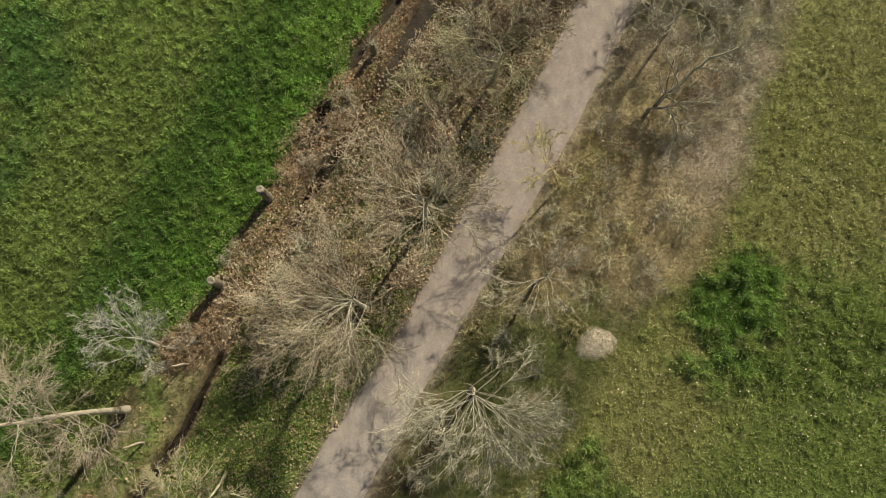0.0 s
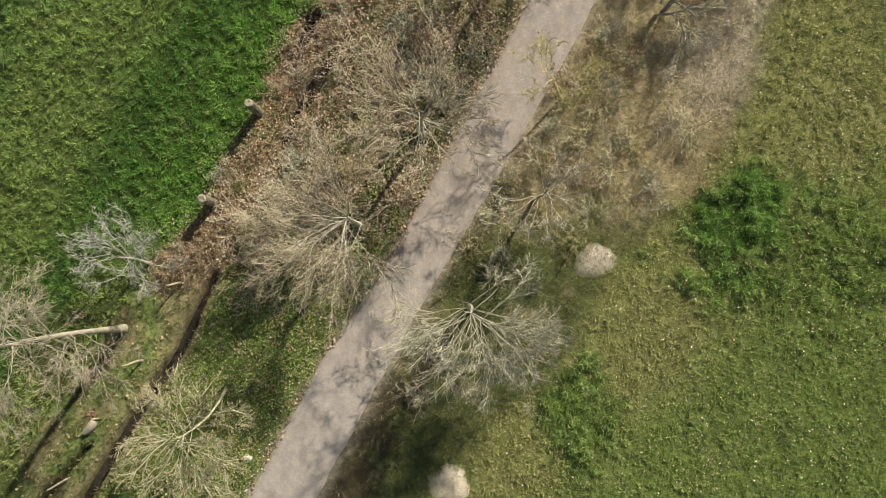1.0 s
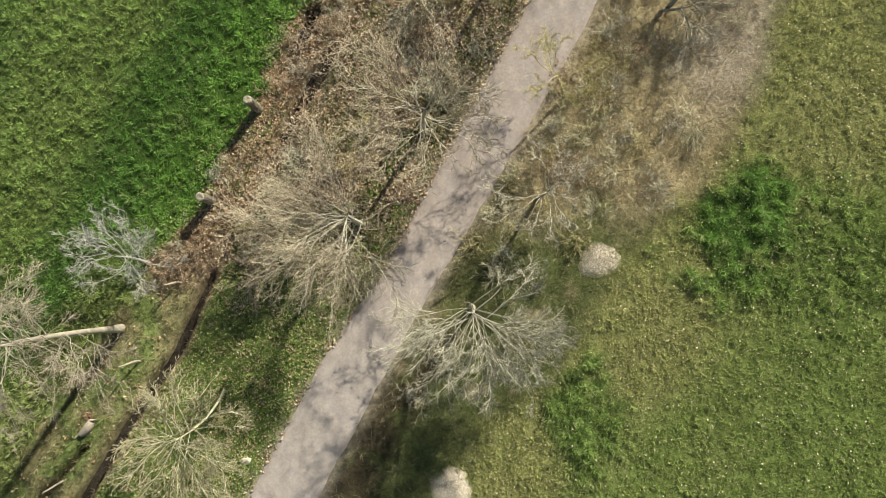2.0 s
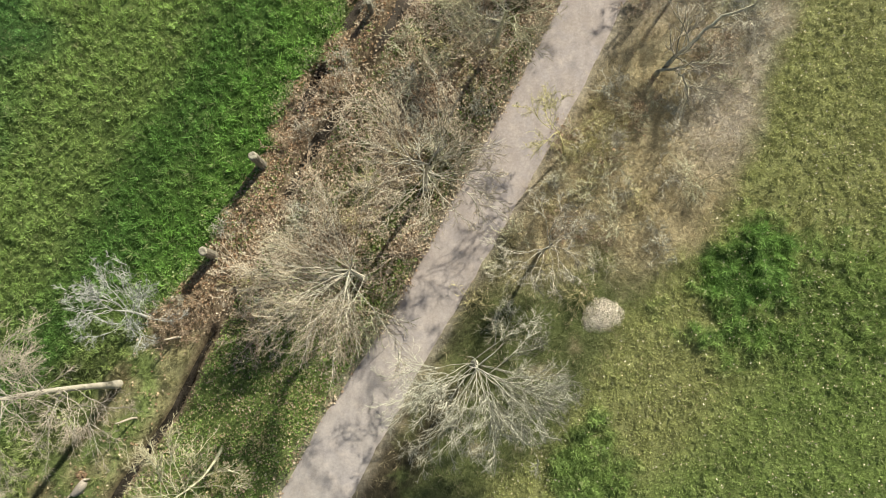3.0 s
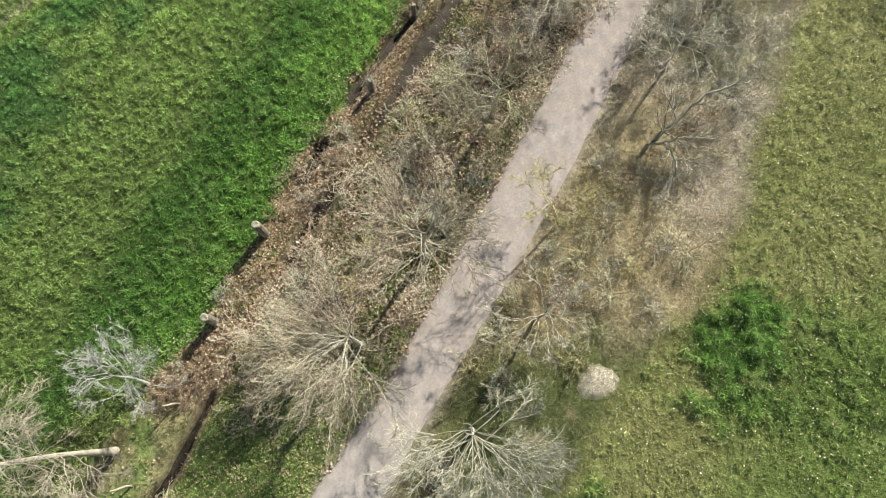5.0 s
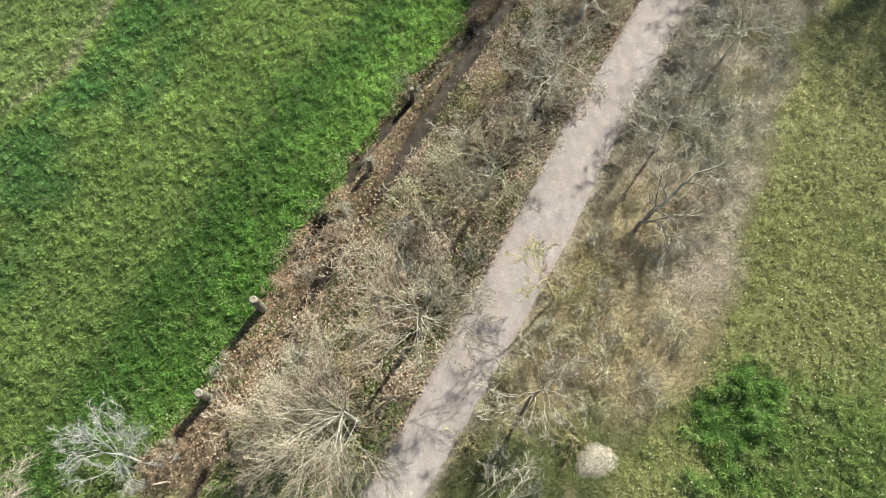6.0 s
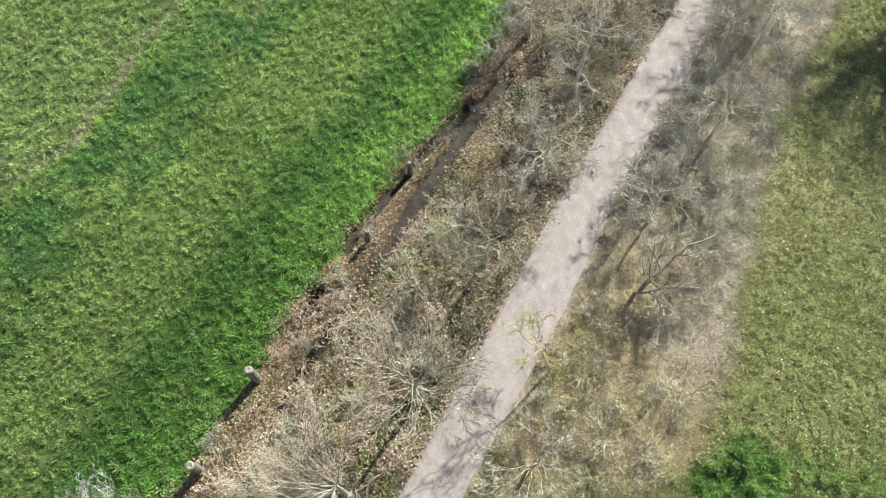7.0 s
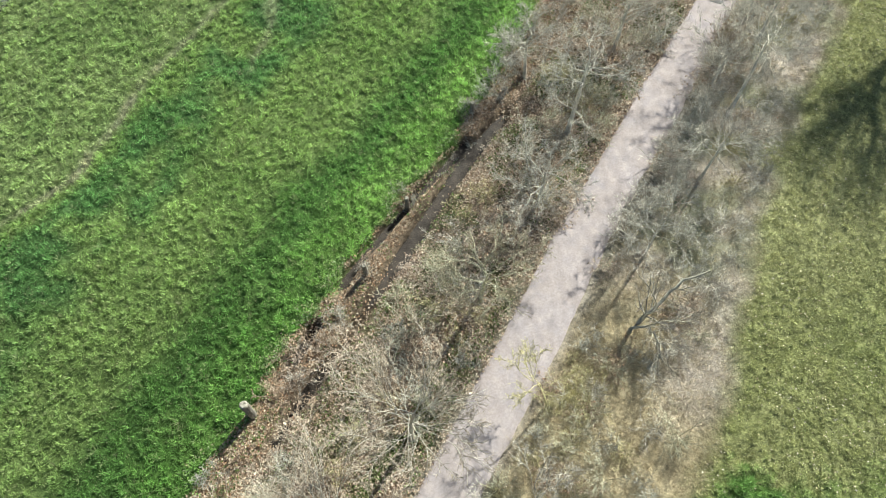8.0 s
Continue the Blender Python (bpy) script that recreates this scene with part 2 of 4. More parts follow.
def shadow_furrow_open(y):
    y = np.asarray(y, float)
    upper = np.maximum(ease(9.2, 9.7, y) * (1 - ease(15.5, 16.0, y)), ease(6.7, 7.1, y) * (1 - ease(8.0, 8.5, y)))
    return np.maximum(upper, 0.38 * (1 - ease(-0.9, -0.2, y)))


def trunk_shade(x, y):
    """A narrow ivied band, sunk and darkened where a tree trunk's shadow falls."""
    return np.exp(-((x + 1.75 - 0.62 * (y - 3.3)) / 0.42) ** 2) * ease(1.6, 2.2, y) * (1 - ease(4.6, 5.2, y))


def stump_shade(x, y):
    """A short strip below the stump, dug and darkened where its shadow falls."""
    return np.exp(-((x + 10.1 - 0.84 * (y + 4.3)) / 0.17) ** 4) * (1 - ease(-4.5, -4.2, y)) * ease(-8, -7, y)


def height(x, y):
    """The ground's height: gentle bumps, the ditch, a flat bed under the path."""
    x, y = np.asarray(x, float), np.asarray(y, float)
    off = np.minimum(x - path_left(y), path_right(y) - x)
    bed = ease(-0.6, 0.0, off)
    wild = ease(-0.3, 0.4, x - bank(y)) * ease(-0.3, 0.4, verge(y) - x)
    near = 1 - ease(35, 60, np.hypot(x, y - 8))
    z = 0.10 * (ripple(x, y, 3.2, 3) - 0.5) + (0.05 + 0.07 * wild) * (ripple(x, y, 0.55, 5) - 0.5) + 0.05 * (ripple(x, y, 0.42, 7) - 0.5)
    wide = ditch_half(y) + 0.08 * (ripple(x * 0 + 3, y, 1.6, 9) - 0.3)
    open_ = ditch_open(y)
    z = z - (0.42 + 0.12 * (1 - ease(0, 2, y))) * open_ * np.exp(-((x - ditch(y)) / wide) ** 4) * (0.8 + 0.3 * ripple(y, y * 0 + 1, 2.0, 11))
    z = z - 0.44 * shadow_furrow_open(y) * np.exp(-((x - shadow_furrow(y)) / 0.24) ** 4)
    z = z - 0.34 * stump_shade(x, y) - 0.22 * trunk_shade(x, y)
    z = z + 0.3 * lush(x, y) * (ripple(x, y, 0.5, 37) - 0.35)
    return z * (1 - bed) * near - 0.03 * bed


LUSH, DEEP = np.array((0.115, 0.21, 0.048)), np.array((0.085, 0.158, 0.04))
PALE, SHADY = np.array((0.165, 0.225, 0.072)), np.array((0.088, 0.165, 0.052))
OLIVE, DRY = np.array((0.285, 0.292, 0.12)), np.array((0.44, 0.365, 0.235))
# the dark soil tone also paints shadow on the ground
LITTER, SOIL_SHADE = np.array((0.28, 0.21, 0.145)), np.array((0.075, 0.057, 0.04))
GREY_DRY, UNDER, TRAIL = np.array((0.48, 0.415, 0.345)), np.array((0.07, 0.10, 0.025)), np.array((0.36, 0.35, 0.22))

GRIT = np.array((0.36, 0.31, 0.25))


def blend(a, b, k):
    return a + (b - a) * np.asarray(k)[..., None]


def worn(x, y):
    """Where feet have worn the meadow: a narrow trail and a fainter one that leaves it."""
    d = bank(y) - x + 1.6 * (ripple(x, y, 2.6, 21) - 0.5)
    main = np.exp(-((x - trail(y) - 0.25 * (ripple(y * 0 + 4, y, 1.2, 27) - 0.5)) / 0.2) ** 2) * (0.55 + 0.45 * ease(0.3, 0.6, ripple(x, y, 0.6, 28)))
    return np.maximum(main, np.exp(-((d - 10.2 - 0.3 * (y - 20)) / 0.16) ** 2) * ease(18, 20, y) * 0.6)


def turf(x, y):
    """Base colour of the vegetation at a place, and the share of it that is green grass."""
    x, y = np.asarray(x, float), np.asarray(y, float)
    wob = 1.6 * (ripple(x, y, 2.6, 21) - 0.5)
    d = bank(y) - x + wob
    meadow = blend(blend(np.array((0.19, 0.225, 0.085)), LUSH, ease(-1, 3, y)), DEEP, ease(1.2, 2.6, d))
    meadow = blend(meadow, np.array((0.175, 0.262, 0.072)), 0.75 * ease(8, 12, y) * (1 - ease(0.6, 3.2, d)))
    meadow = blend(meadow, PALE, ease(3.0, 5.0, d))
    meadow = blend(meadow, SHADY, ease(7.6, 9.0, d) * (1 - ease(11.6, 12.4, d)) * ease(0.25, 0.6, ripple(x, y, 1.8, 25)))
    far_side = ease(-0.3, 0.3, trail(y) - x)
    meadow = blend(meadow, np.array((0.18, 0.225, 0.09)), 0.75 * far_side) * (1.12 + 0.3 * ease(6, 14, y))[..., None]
    meadow = blend(meadow, TRAIL, worn(x, y))
    meadow = blend(meadow, LUSH * 0.9, 0.28 * ease(0.5, 0.75, ripple(x, y, 2.2, 23)))
    meadow = blend(meadow, PALE * 1.1, 0.22 * ease(0.55, 0.8, ripple(x, y, 1.1, 24)))
    field = blend(OLIVE, np.array((0.24, 0.265, 0.1)), 0.35 * ease(0.45, 0.75, ripple(x, y, 2.4, 41)))
    field = blend(field, DRY * 0.8, 0.1 * ease(0.5, 0.8, ripple(x, y, 0.7, 43)))
    field = blend(field, blend(np.array((0.15, 0.255, 0.058)), DEEP * 1.3, ripple(x, y, 0.4, 33)), lush(x, y) * 0.95)
    field = blend(field, np.array((0.2, 0.265, 0.075)), 0.5 * ease(3.0, 8.0, x - verge(y)) * ease(0.25, 0.6, ripple(x, y, 1.6, 44)))
    field = blend(field, np.array((0.175, 0.24, 0.07)), 0.75 * ease(2.5, 6, x - verge(y)) * (1 - ease(0, 5, y)))
    edge = verge(y) - x + 1.0 * (ripple(x, y, 1.2, 45) - 0.5)
    rough = blend(DRY, GREY_DRY, np.maximum(ease(8, 12, y), ease(4, 6.5, y) * (1 - ease(1.3, 2.6, edge))))
    rough = blend(rough, UNDER * 1.5, 0.6 * ease(0.5, 0.72, ripple(x, y, 1.5, 47)) * (1 - ease(2.5, 4, y)))
    rough = blend(rough, np.array((0.31, 0.31, 0.2)), 0.85 * ease(0.3, 0.7, ripple(x, y, 1.2, 48)) * ease(7.5, 11, y))
    # green undergrowth, its colour darkened further for shade under the verge trees
    rough = blend(rough, np.array((0.118, 0.138, 0.053)), 0.95 * (1 - ease(1.0, 3.0, y)) * ease(0.3, 0.55, ripple(x, y, 0.7, 49) + 0.2))
    field = blend(field, np.array((0.37, 0.36, 0.175)), 0.75 * ease(7, 13, y) * (1 - 0.6 * ease(15, 19, y)))
    field = blend(field, rough, ease(-0.4, 0.6, edge))
    # dark patch beside the path paints the dense shadow of a tree's crown
    field = blend(field, SOIL_SHADE * 0.9, 0.85 * (1 - ease(-1.6, -0.4, y)) * (1 - ease(1.1, 1.9, x - path_right(y))) * ease(0.3, 0.5, ripple(x, y, 0.6, 50)))
    field = blend(field, SOIL_SHADE * 1.6, 0.5 * ease(0.9, 2.2, edge) * (1 - ease(0.1, 1.1, x - path_right(y))))
    inner = blend(LITTER, SOIL_SHADE, 0.45 * ease(0.45, 0.75, ripple(x, y, 0.9, 51)))
    inner = blend(inner, UNDER, 0.55 * ease(0.4, 0.6, ripple(x, y, 1.4, 53)) * ease(0.1, 0.8, x - ditch(y)))
    # dark green tint deepens the trunk's shadow among the ivy
    inner = blend(inner, UNDER, 0.9 * trunk_shade(x, y))
    inner = blend(inner, np.array((0.17, 0.235, 0.07)), (1 - ease(0.2, 2.0, y)) * ease(0.2, 0.6, x - ditch(y)) * 0.8)
    inner = blend(inner, np.array((0.265, 0.25, 0.13)), (1 - ease(-0.5, 1.0, y)) * ease(0.05, 0.3, ditch(y) - x) * 0.9)
    inner = blend(inner, PALE, (1 - ease(-0.5, 1.0, y)) * ease(0.2, 0.8, ditch(y) - x) * ease(0.4, 0.65, ripple(x, y, 0.9, 55)) * 0.8)
    inner = blend(inner, SOIL_SHADE * 0.45, np.exp(-((x - ditch(y)) / (ditch_half(y) + 0.02)) ** 4) * 0.9 * ditch_open(y))
    # near-black tint along the bank paints the shadows of posts and trunk
    inner = blend(inner, SOIL_SHADE * 0.45, np.exp(-((x - shadow_furrow(y)) / 0.25) ** 4) * 0.9 * shadow_furrow_open(y))
    # the stump's shadow, painted as a near-black strip
    inner = blend(inner, SOIL_SHADE * 0.45, stump_shade(x, y) * 0.9)
    dust = np.exp(-(np.minimum(np.abs(x - path_left(y)), np.abs(x - path_right(y))) / 0.22) ** 2) * (0.35 + 0.6 * ripple(x, y, 0.4, 59))
    inner, field = blend(inner, GRIT, dust), blend(field, GRIT, dust)
    out = blend(meadow, inner, ease(-0.15, 0.15, x - bank(y) + 0.5 * (ripple(x, y, 0.6, 57) - 0.5)))
    return blend(out, field, ease(-0.1, 0.1, x - (path_left(y) + path_right(y)) / 2))


# ---- mesh helpers ----
def mesh_of(name, verts, faces, material, tint=None, smooth=False):
    me = bpy.data.meshes.new(name)
    verts, faces = np.asarray(verts, np.float32), np.asarray(faces, np.int32)
    n, k = len(faces), faces.shape[1]
    me.vertices.add(len(verts))
    me.vertices.foreach_set("co", verts.ravel())
    me.loops.add(n * k)
    me.loops.foreach_set("vertex_index", faces.ravel())
    me.polygons.add(n)
    me.polygons.foreach_set("loop_start", np.arange(0, n * k, k, dtype=np.int32))
    me.polygons.foreach_set("loop_total", np.full(n, k, dtype=np.int32))
    me.update(calc_edges=True)
    if tint is not None:
        layer = me.attributes.new("tint", "FLOAT_COLOR", "POINT")
        layer.data.foreach_set("color", np.c_[tint, np.ones(len(tint))].astype(np.float32).ravel())
    me.polygons.foreach_set("use_smooth", np.full(n, smooth))
    me.materials.append(material)
    return me


def part(name, bm, material, parent, label=""):
    """Links a bmesh or a mesh as one object under a thing or a part."""
    me = bm
    if isinstance(bm, bmesh.types.BMesh):
        me = bpy.data.meshes.new(name)
        bm.to_mesh(me)
        bm.free()
        me.materials.append(material)
    ob = new(name, me)
    ob.parent = parent
    return tagged(ob, label)


def grid_faces(rows, cols):
    a = (np.arange(rows - 1)[:, None] * cols + np.arange(cols - 1)).ravel()
    return np.stack([a, a + 1, a + cols + 1, a + cols], 1)


# ---- the ground, one sheet out to the horizon ----
FAR = [-2500, -700, -250, -110, -60, -40, -30, -24]
xs = np.r_[FAR, np.arange(-20, 21, 0.12), [22, 24, 28, 32, 42, 62, 112, 252, 700, 2500]]
ys = np.r_[[-2500, -700, -250, -110, -60, -35, -22, -15], np.arange(-9, 27, 0.12), [28, 30, 34, 38, 48, 68, 118, 260, 700, 2500]]
gx, gy = np.meshgrid(xs, ys)
gx, gy = gx.ravel(), gy.ravel()
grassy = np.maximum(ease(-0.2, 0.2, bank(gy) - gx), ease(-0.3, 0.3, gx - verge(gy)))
# ground tint darkened below the blades to paint shade between tufts
grass_gap_shade = 1.0 - np.where(gx > path_right(gy), 0.25, 0.42) * grassy
ground = new("ground", mesh_of("ground", np.c_[gx, gy, height(gx, gy)], grid_faces(len(ys), len(xs)), EARTH, turf(gx, gy) * grass_gap_shade[:, None], True))
tagged(ground, "meadow ground with leaf litter, dry verge and a narrow ditch", "ground", kind="structure")

# the path: a slightly crowned bed of fine gravel with ragged edges
along = np.arange(-60, 90, 0.2)
across = np.linspace(0, 1, 15)
py, pc = np.meshgrid(along, across, indexing="ij")
l_edge = path_left(py) + 0.14 * (ripple(py * 0, py, 0.5, 61) - 0.5) - 0.02
r_edge = path_right(py) + 0.16 * (ripple(py * 0 + 5, py, 0.45, 63) - 0.5) + 0.02
px = l_edge + (r_edge - l_edge) * pc
pz = 0.012 + 0.05 * (1 - (2 * pc - 1) ** 2) + 0.025 * (ripple(px, py, 0.5, 65) - 0.5) - 0.09 * ease(0.9, 1.0, np.abs(2 * pc - 1))
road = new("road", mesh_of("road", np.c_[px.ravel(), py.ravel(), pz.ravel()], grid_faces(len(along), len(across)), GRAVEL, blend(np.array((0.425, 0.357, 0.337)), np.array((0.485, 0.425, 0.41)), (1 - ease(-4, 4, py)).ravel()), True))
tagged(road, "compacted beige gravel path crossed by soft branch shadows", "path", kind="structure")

# wet mud in the ditch, and dark strips painted for shadow along the bank
for low, high, course in ((-12.0, 0.5, ditch), (4.1, 6.9, ditch), (8.8, 17.6, ditch), (9.2, 16.0, shadow_furrow), (6.7, 8.5, shadow_furrow)):
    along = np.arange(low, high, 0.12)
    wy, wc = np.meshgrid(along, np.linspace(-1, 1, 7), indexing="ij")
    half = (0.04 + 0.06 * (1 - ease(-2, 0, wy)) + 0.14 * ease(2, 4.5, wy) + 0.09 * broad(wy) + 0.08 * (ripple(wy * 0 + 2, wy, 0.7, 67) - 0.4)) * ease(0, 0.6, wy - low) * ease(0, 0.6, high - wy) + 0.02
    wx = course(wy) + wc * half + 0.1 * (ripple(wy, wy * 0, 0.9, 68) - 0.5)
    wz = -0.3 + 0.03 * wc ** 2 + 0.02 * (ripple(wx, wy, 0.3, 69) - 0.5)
    mud_shadow_strip = new("mud_shadow_strip", mesh_of("mud_shadow_strip", np.c_[wx.ravel(), wy.ravel(), wz.ravel()], grid_faces(len(along), 7), SHADED_MUD if high < 8 else MUD, smooth=True))
    tagged(mud_shadow_strip, "dark wet mud and painted shadow strips along the ditch and bank", "ditch", kind="structure")

# a paved lane past the meadow, with a dark edging
way = Vector((0.4, 0.92, 0)).normalized()
side = Vector((-way.y, way.x, 0))
for name, near, far, top, material, label in (("pavement", 0.16, 3.2, 0.035, ASPHALT, "grey asphalt lane at the edge of the meadow"), ("kerb", 0.0, 0.157, 0.06, KERB, "dark edging strip along the asphalt lane")):
    bm = bmesh.new()
    corners = []
    for z in (-0.15, top):
        for u, v in ((-40, near), (60, near), (60, far), (-40, far)):
            p = Vector((-17.92, 22.05, 0)) + way * u + side * v
            corners.append(bm.verts.new((p.x, p.y, z)))
    for f in ((0, 1, 5, 4), (1, 2, 6, 5), (2, 3, 7, 6), (3, 0, 4, 7), (4, 5, 6, 7)):
        bm.faces.new([corners[i] for i in f])
    bmesh.ops.recalc_face_normals(bm, faces=bm.faces)
    tagged(part(name, bm, material, None), label, "lane", kind="structure")

# a puddle in a hollow of the path
ang = np.arange(28) * 2 * np.pi / 28
rim = 1 + 0.16 * np.sin(2 * ang + 1) + 0.1 * np.sin(3 * ang) + 0.05 * np.sin(7 * ang)
bm = bmesh.new()
bm.faces.new([bm.verts.new((12.05 + 0.5 * r_ * math.cos(a), 23.3 + 0.45 * r_ * math.sin(a), 0.07)) for a, r_ in zip(ang, rim)])
tagged(part("puddle", bm, PUDDLE, None), "shallow pale grey puddle on the gravel path", "puddle", kind="structure")

# ---- grass, dead grass and leaves ----
rng = np.random.default_rng(7)


def scatter(count, x0, x1, y0, y1, keep):
    x, y = rng.uniform(x0, x1, count), rng.uniform(y0, y1, count)
    ok = rng.random(count) < keep(x, y)
    return x[ok], y[ok]


def blades(name, x, y, per, length, width, colour, material, label, category, clump=0.045, flat=0.75, lift=1.0):
    """Tufts: pointed blades that lean out from the middle of each clump."""
    n0 = len(x)
    shade = np.repeat(colour(x, y), per, axis=0)
    girth = np.repeat(rng.uniform(0.6, 1.5, n0) * clump, per)
    size = np.repeat(length * rng.uniform(0.65, 1.4, n0), per)
    x, y = np.repeat(x, per), np.repeat(y, per)
    n = len(x)
    turn, out = rng.uniform(0, 2 * np.pi, n), np.sqrt(rng.random(n))
    ux, uy = np.cos(turn), np.sin(turn)
    x, y = x + ux * out * girth, y + uy * out * girth
    lean = (0.25 + 0.75 * out * rng.uniform(0.5, 1.15, n)) * (np.pi / 2) * flat
    size = size * rng.uniform(0.6, 1.2, n)
    wide = width * rng.uniform(0.6, 1.3, n)
    twist = turn + rng.normal(0, 0.9, n)
    base = np.c_[x, y, height(x, y) + 0.004 + lift * hummock(x, y)]
    cross = np.c_[-np.sin(twist), np.cos(twist), 0 * ux] * wide[:, None] / 2
    tip = base + np.c_[ux * np.sin(lean), uy * np.sin(lean), np.cos(lean)] * size[:, None]
    verts = np.stack([base - cross, base + cross, tip], 1).reshape(-1, 3)
    faces = np.arange(n * 3).reshape(-1, 3)
    shade = shade * rng.uniform(0.72, 1.35, (n, 1))
    ob = new(name, mesh_of(name, verts, faces, material, np.repeat(shade, 3, axis=0)))
    return tagged(ob, label, category, kind="stuff")


def hummock(x, y):
    """The height to which matted growth lifts the blades: lumps a hand or two wide, rank in the lush patch."""
    return (0.055 + 0.1 * lush(x, y)) * ease(0.35, 0.7, ripple(x, y, 0.15, 79)) + 0.03 * ease(0.4, 0.7, ripple(x, y, 0.08, 80))


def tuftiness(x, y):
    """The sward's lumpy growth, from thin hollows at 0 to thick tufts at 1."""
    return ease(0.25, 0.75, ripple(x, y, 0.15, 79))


def sward(x, y):
    c = turf(x, y)
    n = rng.random((len(x), 1))
    # tufts vary in tint, and the hollows between them get painted shade
    tuft_shade = np.where(x > path_right(y), 0.35 + 0.4 * lush(x, y), 0.84)
    c = c * (1.04 + np.where(x > path_right(y), 0.36, 0.62)[:, None] * n) * (1.04 + tuft_shade * (tuftiness(x, y) - 0.5))[:, None]
    pale = rng.random(len(x)) < np.where(x > path_right(y), 0.15 * (1 - 0.8 * lush(x, y)), 0.1)
    c[pale] = c[pale] * 0.45 + np.array((0.262, 0.255, 0.145)) * 0.85
    return c


on_left = lambda x, y: (x < bank(y) - 0.05) * (x > -13.8 - 0.26 * np.maximum(y - 4, 0)) * (0.7 + 0.3 * ease(0.3, 0.55, ripple(x, y, 0.28, 71)))
x, y = scatter(120000, -19.5, 5, -7, 25, on_left)
d = bank(y) - x
tall = 0.085 + 0.035 * (1 - ease(1.0, 4.0, d)) + 0.03 * ease(0.5, 0.8, ripple(x, y, 0.8, 73))
tall = tall * (0.55 + 0.75 * tuftiness(x, y)) * (1 - 0.55 * worn(x, y))
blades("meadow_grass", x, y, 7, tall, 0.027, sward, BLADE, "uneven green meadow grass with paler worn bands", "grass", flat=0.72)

on_right = lambda x, y: ease(-1.0, 0.5, x - verge(y)) * (0.75 + 0.25 * ease(0.35, 0.6, ripple(x, y, 0.3, 75)))
x, y = scatter(125000, -1.5, 20, -7, 25, on_right)
lushness = lush(x, y)
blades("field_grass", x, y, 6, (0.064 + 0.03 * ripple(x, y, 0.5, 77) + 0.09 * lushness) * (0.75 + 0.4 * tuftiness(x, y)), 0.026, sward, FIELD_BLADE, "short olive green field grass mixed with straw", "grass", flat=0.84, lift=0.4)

# taller tussocks standing out of the sward
x, y = scatter(10000, -19.5, 5, -7, 25, on_left)
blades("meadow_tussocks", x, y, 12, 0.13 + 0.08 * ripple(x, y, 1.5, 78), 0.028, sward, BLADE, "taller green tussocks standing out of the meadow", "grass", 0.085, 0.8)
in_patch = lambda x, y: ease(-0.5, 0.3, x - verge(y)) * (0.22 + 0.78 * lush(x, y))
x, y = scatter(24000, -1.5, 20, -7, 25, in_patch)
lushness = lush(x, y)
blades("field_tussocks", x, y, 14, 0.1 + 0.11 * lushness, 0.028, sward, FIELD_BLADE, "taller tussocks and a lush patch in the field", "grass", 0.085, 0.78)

# dead stalks of the verge, and rank grass between ditch and path
def straw(x, y):
    c = turf(x, y) * (0.8 + 0.75 * rng.random((len(x), 1)))
    some = rng.random(len(x)) < np.where(x > path_right(y), 0.06 + 0.26 * ease(1.5, 4.0, y), 0.08 + 0.14 * ease(0, 3, y))
    c[some] = DRY * (0.8 + 0.5 * rng.random((int(some.sum()), 1)))
    return c


on_verge = lambda x, y: (x < verge(y) + 0.15) * (x > path_right(y) + 0.02) * (0.3 + 0.7 * ease(0.1, 1.0, x - path_right(y)))
x, y = scatter(90000, -6, 20, -7, 25, on_verge)
blades("verge_straw", x, y, 9, 0.24, 0.011, straw, STRAW, "matted dry brown stalks on the verge", "dead grass", 0.06, 0.95, 0.3)
on_inner = lambda x, y: (x > bank(y)) * (x < path_left(y) - 0.02) * (np.abs(x - ditch(y)) > 0.2) * (0.25 + 0.5 * np.maximum(ease(0.45, 0.7, ripple(x, y, 1.4, 53)), 1 - ease(0.5, 2, y)))
x, y = scatter(60000, -14, 13, -7, 25, on_inner)
blades("bank_grass", x, y, 8, 0.14, 0.022, straw, BLADE, "rank green and straw-coloured grass beside the ditch", "grass", 0.05, 0.85, 0.6)


def litter(name, x, y, size, colours, label, lift=0.03):
    """Fallen leaves: small folded blades of four corners, tipped every way."""
    n = len(x)
    turn, s = rng.uniform(0, 2 * np.pi, n), size * rng.uniform(0.6, 1.35, n)
    u = np.c_[np.cos(turn), np.sin(turn), rng.normal(0, 0.3, n)]
    v = np.c_[-np.sin(turn), np.cos(turn), rng.normal(0, 0.3, n)]
    mid = np.c_[x, y, height(x, y) + lift + rng.uniform(0, 0.05, n)]
    fold = np.c_[np.zeros(n), np.zeros(n), s * rng.uniform(0.1, 0.35, n)]
    a, c = mid - u * (s / 2)[:, None], mid + u * (s / 2)[:, None]
    b, d = mid + v * (s * 0.36)[:, None] + fold, mid - v * (s * 0.36)[:, None] + fold
    verts = np.stack([a, b, c, d], 1).reshape(-1, 3)
    k = np.arange(n)[:, None] * 4
    faces = (k[:, :, None] + np.array([[0, 2, 1], [0, 3, 2]])).reshape(-1, 3)
    pick = np.array(colours)[rng.integers(0, len(colours), n)] * (0.75 + 0.5 * rng.random((n, 1)))
    ob = new(name, mesh_of(name, verts, faces, LEAF, np.repeat(pick, 4, axis=0)))
    return tagged(ob, label, "fallen leaves", kind="stuff")


